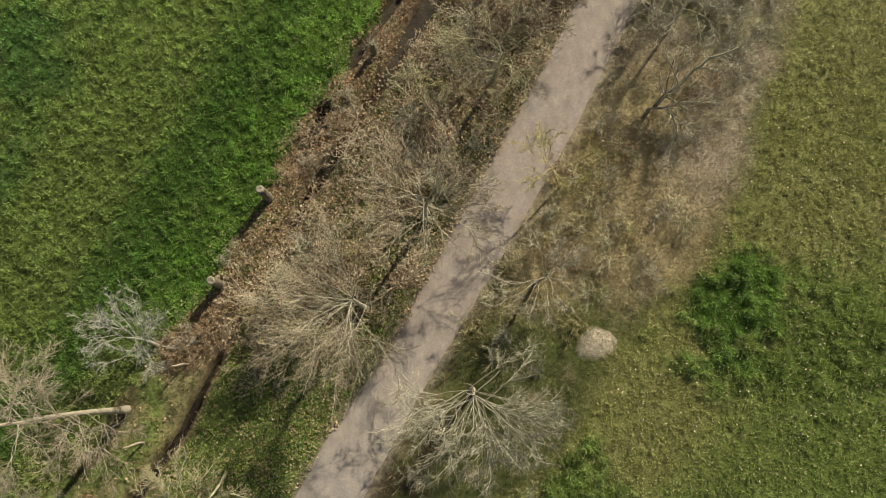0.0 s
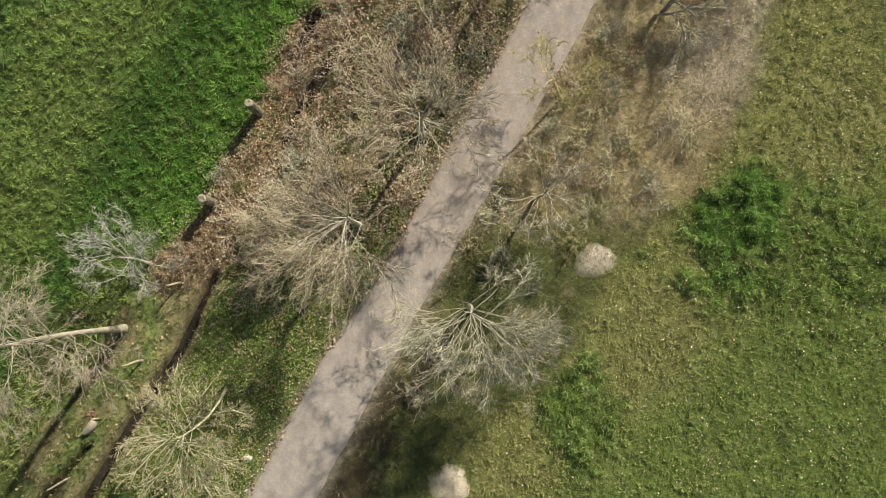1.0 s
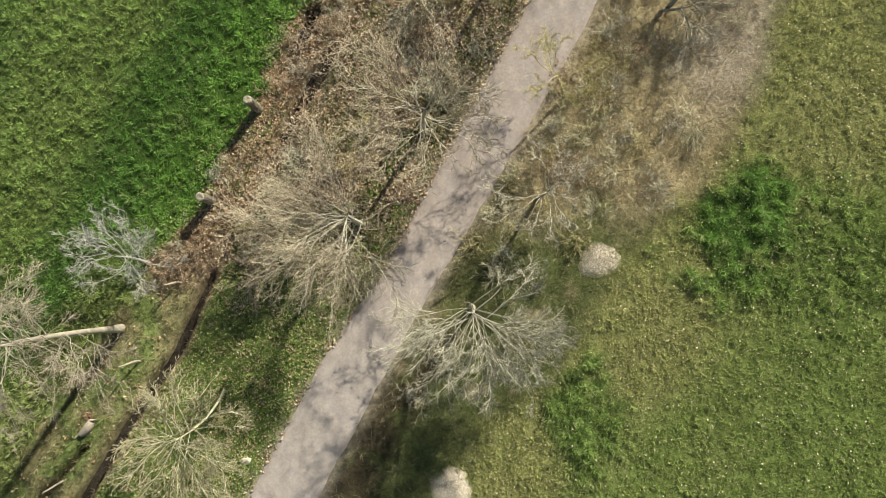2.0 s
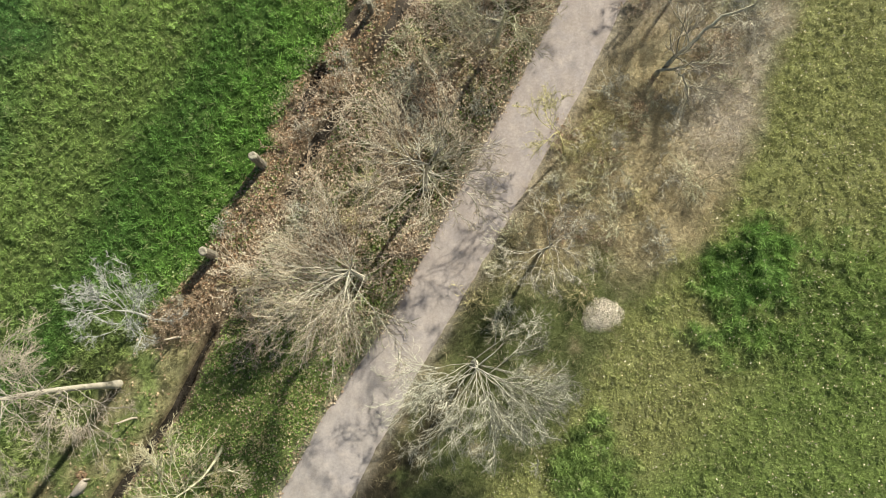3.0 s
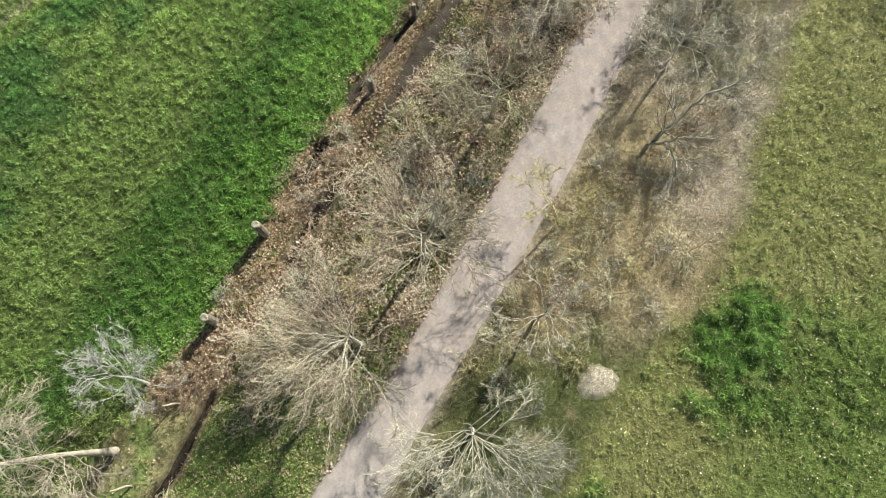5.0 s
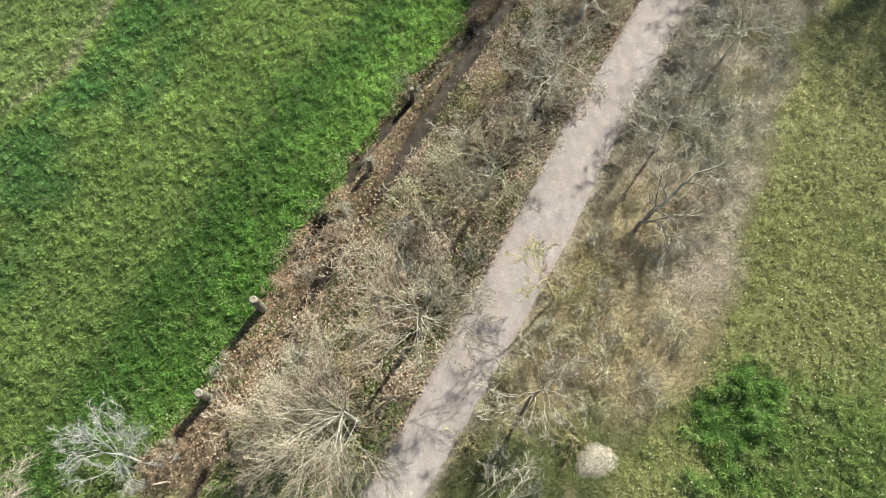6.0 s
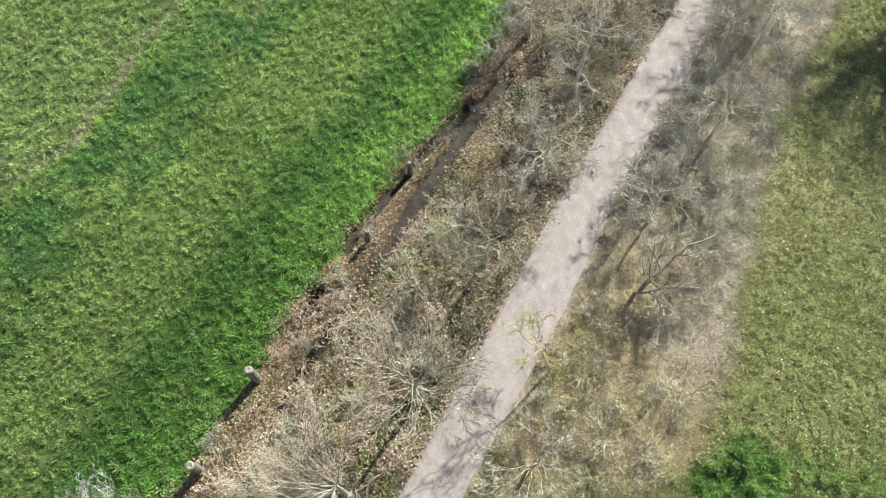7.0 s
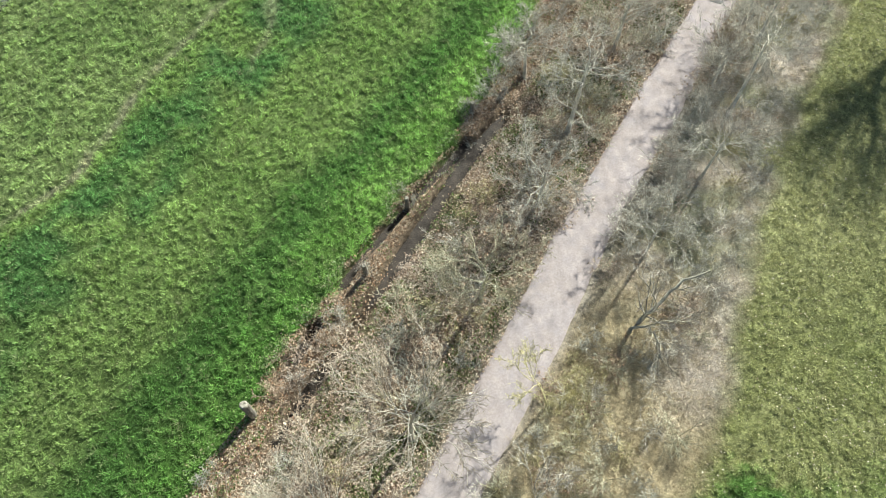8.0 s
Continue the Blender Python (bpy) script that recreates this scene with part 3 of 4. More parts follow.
BROWNS = [(0.46, 0.34, 0.23), (0.54, 0.43, 0.3), (0.38, 0.25, 0.155), (0.58, 0.48, 0.36), (0.42, 0.26, 0.16), (0.5, 0.39, 0.28), (0.3, 0.2, 0.13)]
in_wood = lambda x, y: (x > bank(y) - 0.1) * (x < path_left(y) + 0.12) * (0.025 + 0.07 * (x > ditch(y) + 0.3) + 0.36 * ease(0.4, 2.2, y) + 0.4 * ease(-0.2, 2.2, y) * ease(0.3, 0.55, ripple(x, y, 1.3, 81)) + (0.03 + 0.12 * ease(0, 3, y)) * (x > path_left(y) - 0.6)) * (1 - 0.96 * (np.abs(x - ditch(y)) < 0.1 + ditch_half(y)) * ditch_open(y)) * (1 - 0.6 * ease(0.42, 0.58, ripple(x, y, 1.4, 53)) * (x > ditch(y) + 0.3)) * (1 - 0.9 * (np.abs(x - shadow_furrow(y)) < 0.24) * shadow_furrow_open(y)) * (1 - 0.9 * trunk_shade(x, y))
x, y = scatter(620000, -14, 13, -7, 25, in_wood)
rusty = x < ditch(y) - 0.15 + 1.6 * (ripple(x, y, 0.9, 82) - 0.5)
litter("leaf_litter", x[rusty], y[rusty], 0.076, BROWNS, "rust-brown and tan fallen leaves along the ditch")
CREAMS = [(0.54, 0.43, 0.315), (0.58, 0.49, 0.375), (0.43, 0.31, 0.22), (0.62, 0.53, 0.42), (0.47, 0.345, 0.25), (0.53, 0.42, 0.32), (0.3, 0.205, 0.145)]
litter("pale_leaf_litter", x[~rusty], y[~rusty], 0.08, CREAMS, "pale tan fallen leaves under the trees")
in_field = lambda x, y: (x > verge(y) - 0.2) * (0.3 + 0.7 * ease(0.4, 0.65, ripple(x, y, 1.8, 83)))
x, y = scatter(12000, -1.5, 20, -7, 25, in_field)
litter("scattered_leaves", x, y, 0.06, [(0.55, 0.49, 0.34), (0.6, 0.54, 0.42), (0.46, 0.39, 0.23)], "small pale leaves lying in the field grass", 0.08)
in_green = lambda x, y: (x > ditch(y) + 0.3) * (x < path_left(y) - 0.05) * (0.3 + 0.7 * ease(0.4, 0.6, ripple(x, y, 0.6, 85)))
x, y = scatter(60000, -10, 0, -7, 2.5, in_green)
litter("ground_ivy", x, y, 0.052, [(0.23, 0.37, 0.09), (0.32, 0.43, 0.13), (0.14, 0.25, 0.055), (0.5, 0.41, 0.24), (0.27, 0.38, 0.1), (0.4, 0.42, 0.19), (0.48, 0.37, 0.23)], "low green ground ivy under the trees", 0.05)
wood_green = lambda x, y: (x < path_left(y) - 0.1) * np.where(x > ditch(y) + 0.3, np.maximum(ease(0.42, 0.58, ripple(x, y, 1.4, 53)), 2 * trunk_shade(x, y)), (x > bank(y)) * (x < ditch(y) - 0.2) * ease(0.55, 0.65, ripple(x, y, 0.8, 87)))
x, y = scatter(50000, -8, 12, 2, 24, wood_green)
litter("wood_ivy", x, y, 0.06, [(0.15, 0.23, 0.06), (0.2, 0.28, 0.08), (0.1, 0.17, 0.045), (0.27, 0.3, 0.13), (0.36, 0.31, 0.18)], "green ivy and rank leaves in the gaps of the thicket", 0.08)
# broad-leaved weeds that hang over the meadow's edge
on_edge = lambda x, y: np.exp(-((x - bank(y) + 0.25) / 0.3) ** 2) * ease(0.42, 0.6, ripple(x, y, 0.55, 86)) * ease(0, 2, y) * 0.5
x, y = scatter(420000, -9, 6, 0, 25, on_edge)
litter("bank_weeds", x, y, 0.065, [(0.2, 0.32, 0.08), (0.26, 0.36, 0.13), (0.3, 0.36, 0.18), (0.17, 0.28, 0.06), (0.32, 0.32, 0.16)], "grey-green leafy weeds along the meadow's edge", 0.12)


# ---- trees and shrubs ----
def tubes(paths, radii, sides):
    """Vertices and faces of tapered tubes round paths of equal length: (count, points, 3) and (count, points)."""
    p, r = np.asarray(paths, float), np.asarray(radii, float)
    n, k = r.shape
    t = np.gradient(p, axis=1)
    t /= np.linalg.norm(t, axis=2, keepdims=True) + 1e-9
    ref = np.where(np.abs(t[..., 2:3]) > 0.8, np.array([1.0, 0, 0]), np.array([0, 0, 1.0]))
    a = np.cross(t, ref)
    a /= np.linalg.norm(a, axis=2, keepdims=True) + 1e-9
    b = np.cross(t, a)
    ang = np.arange(sides) * 2 * np.pi / sides
    ring = p[:, :, None] + (a[:, :, None] * np.cos(ang)[:, None] + b[:, :, None] * np.sin(ang)[:, None]) * r[:, :, None, None]
    i = np.arange(sides)
    quad = np.stack([i, (i + 1) % sides, (i + 1) % sides + sides, i + sides], 1)
    faces = (quad[None] + (np.arange(k - 1) * sides)[:, None, None]).reshape(-1, 4)
    faces = (faces[None] + (np.arange(n) * k * sides)[:, None, None]).reshape(-1, 4)
    return ring.reshape(-1, 3), faces


def bundle(groups):
    verts, faces, at = [], [], 0
    for paths, radii, sides in groups:
        v, f = tubes(paths, radii, sides)
        verts.append(v)
        faces.append(f + at)
        at += len(v)
    return np.concatenate(verts), np.concatenate(faces)


def shoots(r, starts, ways, lengths, points, wander, rise):
    """Wandering paths from many starts at once."""
    n = len(starts)
    out = np.empty((n, points, 3))
    out[:, 0] = starts
    way = ways / (np.linalg.norm(ways, axis=1, keepdims=True) + 1e-9)
    for i in range(1, points):
        way = way + r.normal(0, wander, (n, 3)) + np.array([0, 0, rise])
        way /= np.linalg.norm(way, axis=1, keepdims=True)
        out[:, i] = out[:, i - 1] + way * (lengths / (points - 1))[:, None]
    return out


def offshoots(r, parents, radii, per, low, high, spread, ratio, thick, length):
    """Starts, ways, lengths and radii of children along the parents."""
    n, k, _ = parents.shape
    who = np.repeat(np.arange(n), per)
    u = r.uniform(low, high, len(who)) * (k - 1)
    i = np.minimum(u.astype(int), k - 2)
    f = (u - i)[:, None]
    start = parents[who, i] * (1 - f) + parents[who, i + 1] * f
    tangent = parents[who, i + 1] - parents[who, i]
    tangent /= np.linalg.norm(tangent, axis=1, keepdims=True) + 1e-9
    off = r.normal(0, 1, (len(who), 3))
    off -= tangent * (off * tangent).sum(1, keepdims=True)
    off /= np.linalg.norm(off, axis=1, keepdims=True) + 1e-9
    open_ = r.uniform(spread * 0.6, spread * 1.3, len(who))[:, None]
    way = tangent * np.cos(open_) + off * np.sin(open_)
    size = length[who] * ratio * r.uniform(0.6, 1.25, len(who)) * (1.15 - 0.55 * u / (k - 1))
    rad = (radii[who, i] * (1 - f[:, 0]) + radii[who, i + 1] * f[:, 0]) * thick
    return start, way, size, rad


def taper(rad, points, tip):
    return rad[:, None] * np.linspace(1, tip, points)[None]


def bare_tree(name, base, fork, trunk_r, limbs, reach, rise, bark, label, seed, lean=(0, 0), fan=(0, 360), twigs=7, tip_twigs=6, limb_r=0.22, droop=0.0, low=0.55, fine_r=1.0, on_trunk=0.35, wander=0.2, first=0.18, ratio=0.5, splay=0.75):
    """A leafless tree: a tapered trunk from base to fork (offsets x, y and height), limbs in a fan of headings, branches and twigs.

    reach: a limb's length; rise: its steepness in degrees; lean: pull of all limbs along the ground;
    first, ratio, splay: where a limb begins to branch, how long and how wide its boughs are."""
    r = np.random.default_rng(seed)
    root = tagged(new(name), label, "tree")
    root.location = (base[0], base[1], float(height(base[0], base[1])) - 0.06)
    wood = BARK[bark]
    steps = np.linspace(0, 1, 9)
    bend = r.normal(0, 0.05, 2)
    trunk = np.c_[fork[0] * steps + bend[0] * np.sin(np.pi * steps), fork[1] * steps + bend[1] * np.sin(np.pi * steps), fork[2] * steps][None]
    girth = trunk_r * (1 + 0.5 * np.exp(-steps * 14))[None] * np.linspace(1, 0.38, 9)[None]
    v, f = tubes(trunk, girth, 9)
    part("trunk", mesh_of("trunk", v, f, wood, smooth=True), wood, root)
    # several leaders carry the limbs on from the fork
    n_lead = 5
    spread_ = np.radians(r.uniform(0, 360) + np.arange(n_lead) * 360 / n_lead + r.uniform(-25, 25, n_lead))
    lead_way = np.c_[np.cos(spread_) * 0.8 + lean[0], np.sin(spread_) * 0.8 + lean[1], r.uniform(0.35, 1.0, n_lead)]
    lead_size = reach * r.uniform(0.2, 0.42, n_lead)
    leads = shoots(r, trunk[0, r.integers(6, 9, n_lead)], lead_way, lead_size, 9, 0.13, 0.0)
    lead_r = taper(trunk_r * r.uniform(0.16, 0.24, n_lead), 9, 0.5)
    for k in range(n_lead):
        v, f = tubes(leads[k:k + 1], lead_r[k:k + 1], 7)
        part("leader", mesh_of("leader", v, f, wood, smooth=True), wood, root)
    heads = np.radians(fan[0] + (fan[1] - fan[0]) * (np.arange(limbs) + r.uniform(0.1, 0.9, limbs)) / limbs)
    for h in heads:
        steep = math.radians(r.uniform(rise - 18, rise + 18))
        way = np.array([[math.cos(h) * math.cos(steep) + lean[0], math.sin(h) * math.cos(steep) + lean[1], math.sin(steep)]])
        if r.random() < on_trunk:
            stalk, u = trunk, r.uniform(low, 1.0) * 8
        else:
            k = int(np.argmax(np.cos(spread_ - h) + r.normal(0, 0.5, n_lead)))
            stalk, u = leads[k:k + 1], r.uniform(0.1, 1.0) * 8
        i = min(int(u), 7)
        start = stalk[:, i] * (1 - u + i) + stalk[:, i + 1] * (u - i)
        way[0, :2] += r.normal(0, 0.12, 2)
        size = np.array([reach * r.uniform(0.7, 1.1) * (1 - 0.035 * u * (stalk is not trunk))])
        limb = shoots(r, start, way, size, 8, wander, 0.03 - droop)
        rad = taper(np.array([trunk_r * limb_r * r.uniform(0.7, 1.1)]), 8, 0.22 if first < 0.25 else 0.42)
        s, w, l, q = offshoots(r, limb, rad, twigs, first, 0.98, splay, ratio, 0.62, size)
        boughs, bough_r = shoots(r, s, w, l, 6, 0.16, 0.03 - droop), taper(np.maximum(q, 0.009 * fine_r), 6, 0.4)
        v, f = bundle([(limb, rad, 6), (boughs, bough_r, 4)])
        piece = part("limb", mesh_of("limb", v, f, wood, smooth=True), wood, root)
        s, w, l, q = offshoots(r, boughs, bough_r, tip_twigs + 1, 0.15, 1.0, 0.7, 0.55, 0.6, l)
        fine, thin = shoots(r, s, w, l, 3, 0.2, 0.02 - droop), taper(np.maximum(q, 0.0045 * fine_r), 3, 0.7)
        s, w, l, q = offshoots(r, fine, thin, 4, 0.15, 1.0, 0.75, 0.6, 0.75, l)
        last, last_r = shoots(r, s, w, l, 2, 0.15, 0.0), taper(np.maximum(q, 0.0036 * fine_r), 2, 0.8)
        v, f = bundle([(fine, thin, 3), (last, last_r, 3)])
        tagged(part("spray", mesh_of("spray", v, f, TWIG[bark]), TWIG[bark], piece), "spray of fine bare twigs", kind="stuff")
    return root



def leaning_tree():
    """A dark tree that leans out over the verge and forks into three crooked limbs."""
    r = np.random.default_rng(24)
    base = (6.3, 7.98)
    root = tagged(new("leaning_tree"), "dark crooked leafless tree leaning low over the dry verge", "tree")
    root.location = (*base, float(height(*base)) - 0.06)
    wood = BARK["dark"]

    def stem(name, points, thick, tip):
        """One limb along a few bends, with its boughs and sprays of twigs."""
        points = np.array(points, float)
        u = np.linspace(0, len(points) - 1, 12)
        run = np.stack([np.interp(u, np.arange(len(points)), points[:, k]) for k in range(3)], 1)
        run[1:-1] += r.normal(0, 0.025, (10, 3))
        rad = taper(np.array([thick]), 12, tip)
        size = np.array([1.7])
        s, w, l, q = offshoots(r, run[None], rad, 11, 0.2, 1.0, 0.8, 0.75, 0.4, size)
        boughs, bough_r = shoots(r, s, w, l, 7, 0.2, 0.0), taper(np.maximum(q, 0.011), 7, 0.45)
        v, f = bundle([(run[None], rad, 8), (boughs, bough_r, 5)])
        piece = part(name, mesh_of(name, v, f, wood, smooth=True), wood, root)
        s, w, l, q = offshoots(r, boughs, bough_r, 5, 0.2, 1.0, 0.75, 0.5, 0.7, l)
        fine, thin = shoots(r, s, w, l, 3, 0.2, 0.0), taper(np.maximum(q, 0.0055), 3, 0.6)
        s, w, l, q = offshoots(r, fine, thin, 3, 0.2, 1.0, 0.7, 0.6, 0.8, l)
        last, last_r = shoots(r, s, w, l, 2, 0.15, 0.0), taper(np.maximum(q, 0.004), 2, 0.7)
        v, f = bundle([(fine, thin, 3), (last, last_r, 3)])
        tagged(part("spray", mesh_of("spray", v, f, TWIG["dark"]), TWIG["dark"], piece), "spray of fine bare twigs", kind="stuff")

    stem("trunk", [(0, 0, 0), (0.03, 0.02, 0.45), (0.55, 0.4, 0.85), (1.1, 0.85, 1.25), (1.45, 1.15, 1.5), (2.3, 1.35, 1.85)], 0.085, 0.35)
    stem("limb", [(0.05, 0.02, 0.5), (0.5, -0.05, 0.75), (0.9, 0.07, 0.9), (1.5, -0.02, 1.05)], 0.05, 0.35)
    stem("limb", [(0.5, -0.05, 0.75), (0.6, -0.42, 0.85), (0.7, -0.7, 0.9), (0.64, -1.1, 0.85)], 0.042, 0.35)
    return root



# along the ditch and the meadow
bare_tree("bare_tree", (-9.25, -1.05), (-0.1, -0.05, 6.4), 0.095, 24, 2.1, 16, "dull", "slender pinkish-grey leafless tree beside the ditch", 11, twigs=7, tip_twigs=6, low=0.4, limb_r=0.15, on_trunk=0.9, fine_r=0.8, first=0.25, ratio=0.42, splay=0.6)
bare_tree("bare_tree", (-8.4, 0.82), (-0.3, 0.15, 1.5), 0.045, 24, 1.75, 42, "white", "small silvery-white leafless tree at the meadow edge", 12, lean=(-0.1, 0.22), twigs=5, tip_twigs=4, low=0.25, limb_r=0.26, fine_r=0.85, first=0.2, ratio=0.42, splay=0.55)
bare_tree("bare_tree", (-6.2, -2.75), (-0.5, -0.95, 2.4), 0.042, 30, 1.85, 22, "lichen", "leafless tree with yellow-green lichen on its branches", 13, lean=(-0.05, -0.12), fan=(60, 420), twigs=7, tip_twigs=4, low=0.7, limb_r=0.27, fine_r=1.15, droop=0.04, wander=0.1, first=0.2, ratio=0.42, splay=0.55)
# between ditch and path
bare_tree("bare_tree", (-2.3, 1.95), (-0.1, 0.0, 2.5), 0.1, 32, 2.7, 30, "tan", "leafless tree with pale tan spreading branches", 14, lean=(-0.2, -0.15), fan=(90, 308), twigs=8, tip_twigs=5, low=0.5, on_trunk=0.45, limb_r=0.115, droop=0.05, wander=0.09, first=0.2, ratio=0.4, splay=0.55)
bare_tree("bare_tree", (-0.5, 4.6), (0.1, 0.1, 2.4), 0.11, 24, 2.6, 30, "tan", "leafless tree with pale tan spreading branches", 15, lean=(-0.1, 0.05), twigs=8, tip_twigs=5, low=0.6, limb_r=0.11, droop=0.05, wander=0.12, first=0.2, ratio=0.42, splay=0.55)
bare_tree("bare_tree", (1.6, 9.0), (0.15, 0.1, 2.0), 0.09, 11, 2.0, 32, "lichen", "leafless bushy tree with green-grey lichened twigs", 16, twigs=8, tip_twigs=6, low=0.4)
bare_tree("bare_tree", (3.6, 12.6), (0.1, 0.1, 2.2), 0.09, 10, 2.0, 35, "ash", "leafless grey-green tree between ditch and path", 17, twigs=8, tip_twigs=6, low=0.4)
bare_tree("bare_tree", (5.0, 15.9), (0.2, 0.35, 3.6), 0.10, 12, 1.9, 30, "ash", "tall thin leafless tree between ditch and path", 18, twigs=8, tip_twigs=6, low=0.3)
bare_tree("bare_tree", (7.2, 20.0), (0.1, 0.1, 2.6), 0.10, 11, 2.1, 30, "ash", "leafless grey-green tree between ditch and path", 19, twigs=8, tip_twigs=6, low=0.4)
bare_tree("bare_tree", (3.6, 18.9), (-0.1, 0.0, 2.0), 0.08, 10, 1.8, 30, "ash", "leafless grey tree leaning over the ditch", 20, lean=(-0.2, 0), twigs=7, tip_twigs=6, low=0.4)
# on the verge side of the path
bare_tree("bare_tree", (0.85, -0.5), (-0.05, -0.05, 2.3), 0.09, 34, 2.6, 26, "pale", "leafless tree with long pale arching branches beside the path", 21, lean=(0.15, -0.2), fan=(165, 405), twigs=9, tip_twigs=5, low=0.55, limb_r=0.105, droop=0.07, wander=0.09, first=0.2, ratio=0.4, splay=0.55, on_trunk=0.5)
bare_tree("bare_tree", (2.8, 2.7), (0.1, 0.0, 1.6), 0.07, 12, 1.7, 24, "grey", "leafless grey-brown bushy tree beside the path", 22, lean=(0.05, -0.1), twigs=7, tip_twigs=5, low=0.4, limb_r=0.2, first=0.25, ratio=0.42, splay=0.6)
bare_tree("bare_tree", (3.55, 5.55), (-0.4, 0.25, 1.6), 0.036, 12, 1.45, 26, "yellow", "leafless tree with yellow lichen on twisted branches", 23, twigs=7, tip_twigs=6, low=0.6, limb_r=0.34, fine_r=0.9)
leaning_tree()
bare_tree("bare_tree", (7.2, 10.8), (0.1, 0.2, 1.7), 0.055, 11, 1.9, 30, "ash", "leafless grey twiggy tree beside the path", 25, twigs=7, tip_twigs=5, low=0.4)
bare_tree("bare_tree", (9.6, 13.9), (0.3, 0.3, 1.9), 0.065, 12, 2.1, 30, "ash", "leafless grey twiggy tree beside the path", 26, twigs=7, tip_twigs=5, low=0.4)
bare_tree("bare_tree", (11.4, 17.2), (0.5, 0.9, 3.0), 0.08, 13, 2.2, 28, "ash", "tall leafless tree leaning along the verge", 27, twigs=7, tip_twigs=5, low=0.4)
bare_tree("bare_tree", (13.3, 20.9), (0.2, 0.3, 2.4), 0.08, 12, 2.2, 30, "ash", "leafless grey twiggy tree beside the path", 28, twigs=7, tip_twigs=5, low=0.4)
bare_tree("bare_tree", (10.75, 18.2), (0.0, 0.1, 1.9), 0.06, 12, 1.7, 34, "ash", "leafless grey bushy tree overhanging the path", 30, twigs=7, tip_twigs=4, low=0.2)
bare_tree("bare_tree", (12.8, 21.7), (0.0, 0.1, 2.2), 0.07, 12, 1.9, 34, "ash", "leafless grey bushy tree overhanging the path", 31, twigs=7, tip_twigs=4, low=0.2)
bare_tree("bare_tree", (21.2, 24.2), (0.2, 0.2, 5.6), 0.24, 24, 4.2, 54, "grey", "large leafless tree standing out in the field", 29, twigs=7, tip_twigs=4, low=0.5, limb_r=0.32, fine_r=1.6)

def thicket(name, stems, reach, bark, seed, label, category, rise=(15, 80), clinging=0, leaf_tints=CREAMS):
    """A low tangle of thin stems and side shoots from one stool."""
    r = np.random.default_rng(seed)
    root = tagged(new(name), label, category, group="undergrowth along the path")
    head, up = r.uniform(0, 2 * np.pi, stems), np.radians(r.uniform(*rise, stems))
    ways = np.c_[np.cos(head) * np.cos(up), np.sin(head) * np.cos(up), np.sin(up)]
    starts = np.c_[r.normal(0, 0.18, stems), r.normal(0, 0.18, stems), np.zeros(stems)]
    size = reach * r.uniform(0.55, 1.2, stems)
    main = shoots(r, starts, ways, size, 6, 0.2, -0.07)
    main[..., 2] = np.abs(main[..., 2])
    rad = taper(r.uniform(0.008, 0.014, stems), 6, 0.4)
    v, f = tubes(main, rad, 3)
    stem = tagged(part("tangle", mesh_of("tangle", v, f, BARK[bark]), BARK[bark], root), kind="stuff")
    s, w, l, q = offshoots(r, main, rad, 6, 0.2, 1.0, 0.8, 0.4, 0.75, size)
    side = shoots(r, s, w, l, 3, 0.25, 0.0)
    side[..., 2] = np.abs(side[..., 2])
    side_r = taper(np.maximum(q, 0.0072), 3, 0.6)
    s, w, l, q = offshoots(r, side, side_r, 2, 0.2, 1.0, 0.8, 0.6, 0.8, l)
    tips = shoots(r, s, w, l, 2, 0.2, 0.0)
    v, f = bundle([(side, side_r, 3), (tips, taper(np.maximum(q, 0.0052), 2, 0.75), 3)])
    tagged(part("spray", mesh_of("spray", v, f, BARK[bark]), BARK[bark], stem), kind="stuff")
    if clinging:
        # dead leaves that hang in the stems
        who, at = r.integers(0, len(side), clinging), r.integers(1, 3, clinging)
        mid = side[who, at] + r.normal(0, 0.03, (clinging, 3))
        mid[:, 2] = np.abs(mid[:, 2])
        u = r.normal(0, 1, (clinging, 3)) * np.array([1, 1, 0.5])
        u /= np.linalg.norm(u, axis=1, keepdims=True)
        v_ = np.cross(u, r.normal(0, 0.5, (clinging, 3)) + np.array([0, 0, 1.0]))
        v_ /= np.linalg.norm(v_, axis=1, keepdims=True)
        s = r.uniform(0.025, 0.05, (clinging, 1))
        curl = np.array([0, 0, 0.3]) * s
        verts = np.stack([mid - u * s, mid + v_ * s * 0.7 + curl, mid + u * s, mid - v_ * s * 0.7 + curl], 1).reshape(-1, 3)
        faces = (np.arange(clinging)[:, None, None] * 4 + np.array([[0, 2, 1], [0, 3, 2]])).reshape(-1, 3)
        tint = np.array(leaf_tints)[r.integers(0, len(leaf_tints), clinging)] * (0.8 + 0.4 * r.random((clinging, 1)))
        tagged(part("dead_leaves", mesh_of("dead_leaves", verts, faces, LEAF, np.repeat(tint, 4, axis=0)), LEAF, root, "withered tan leaves caught in the stems"), kind="stuff")
    return root


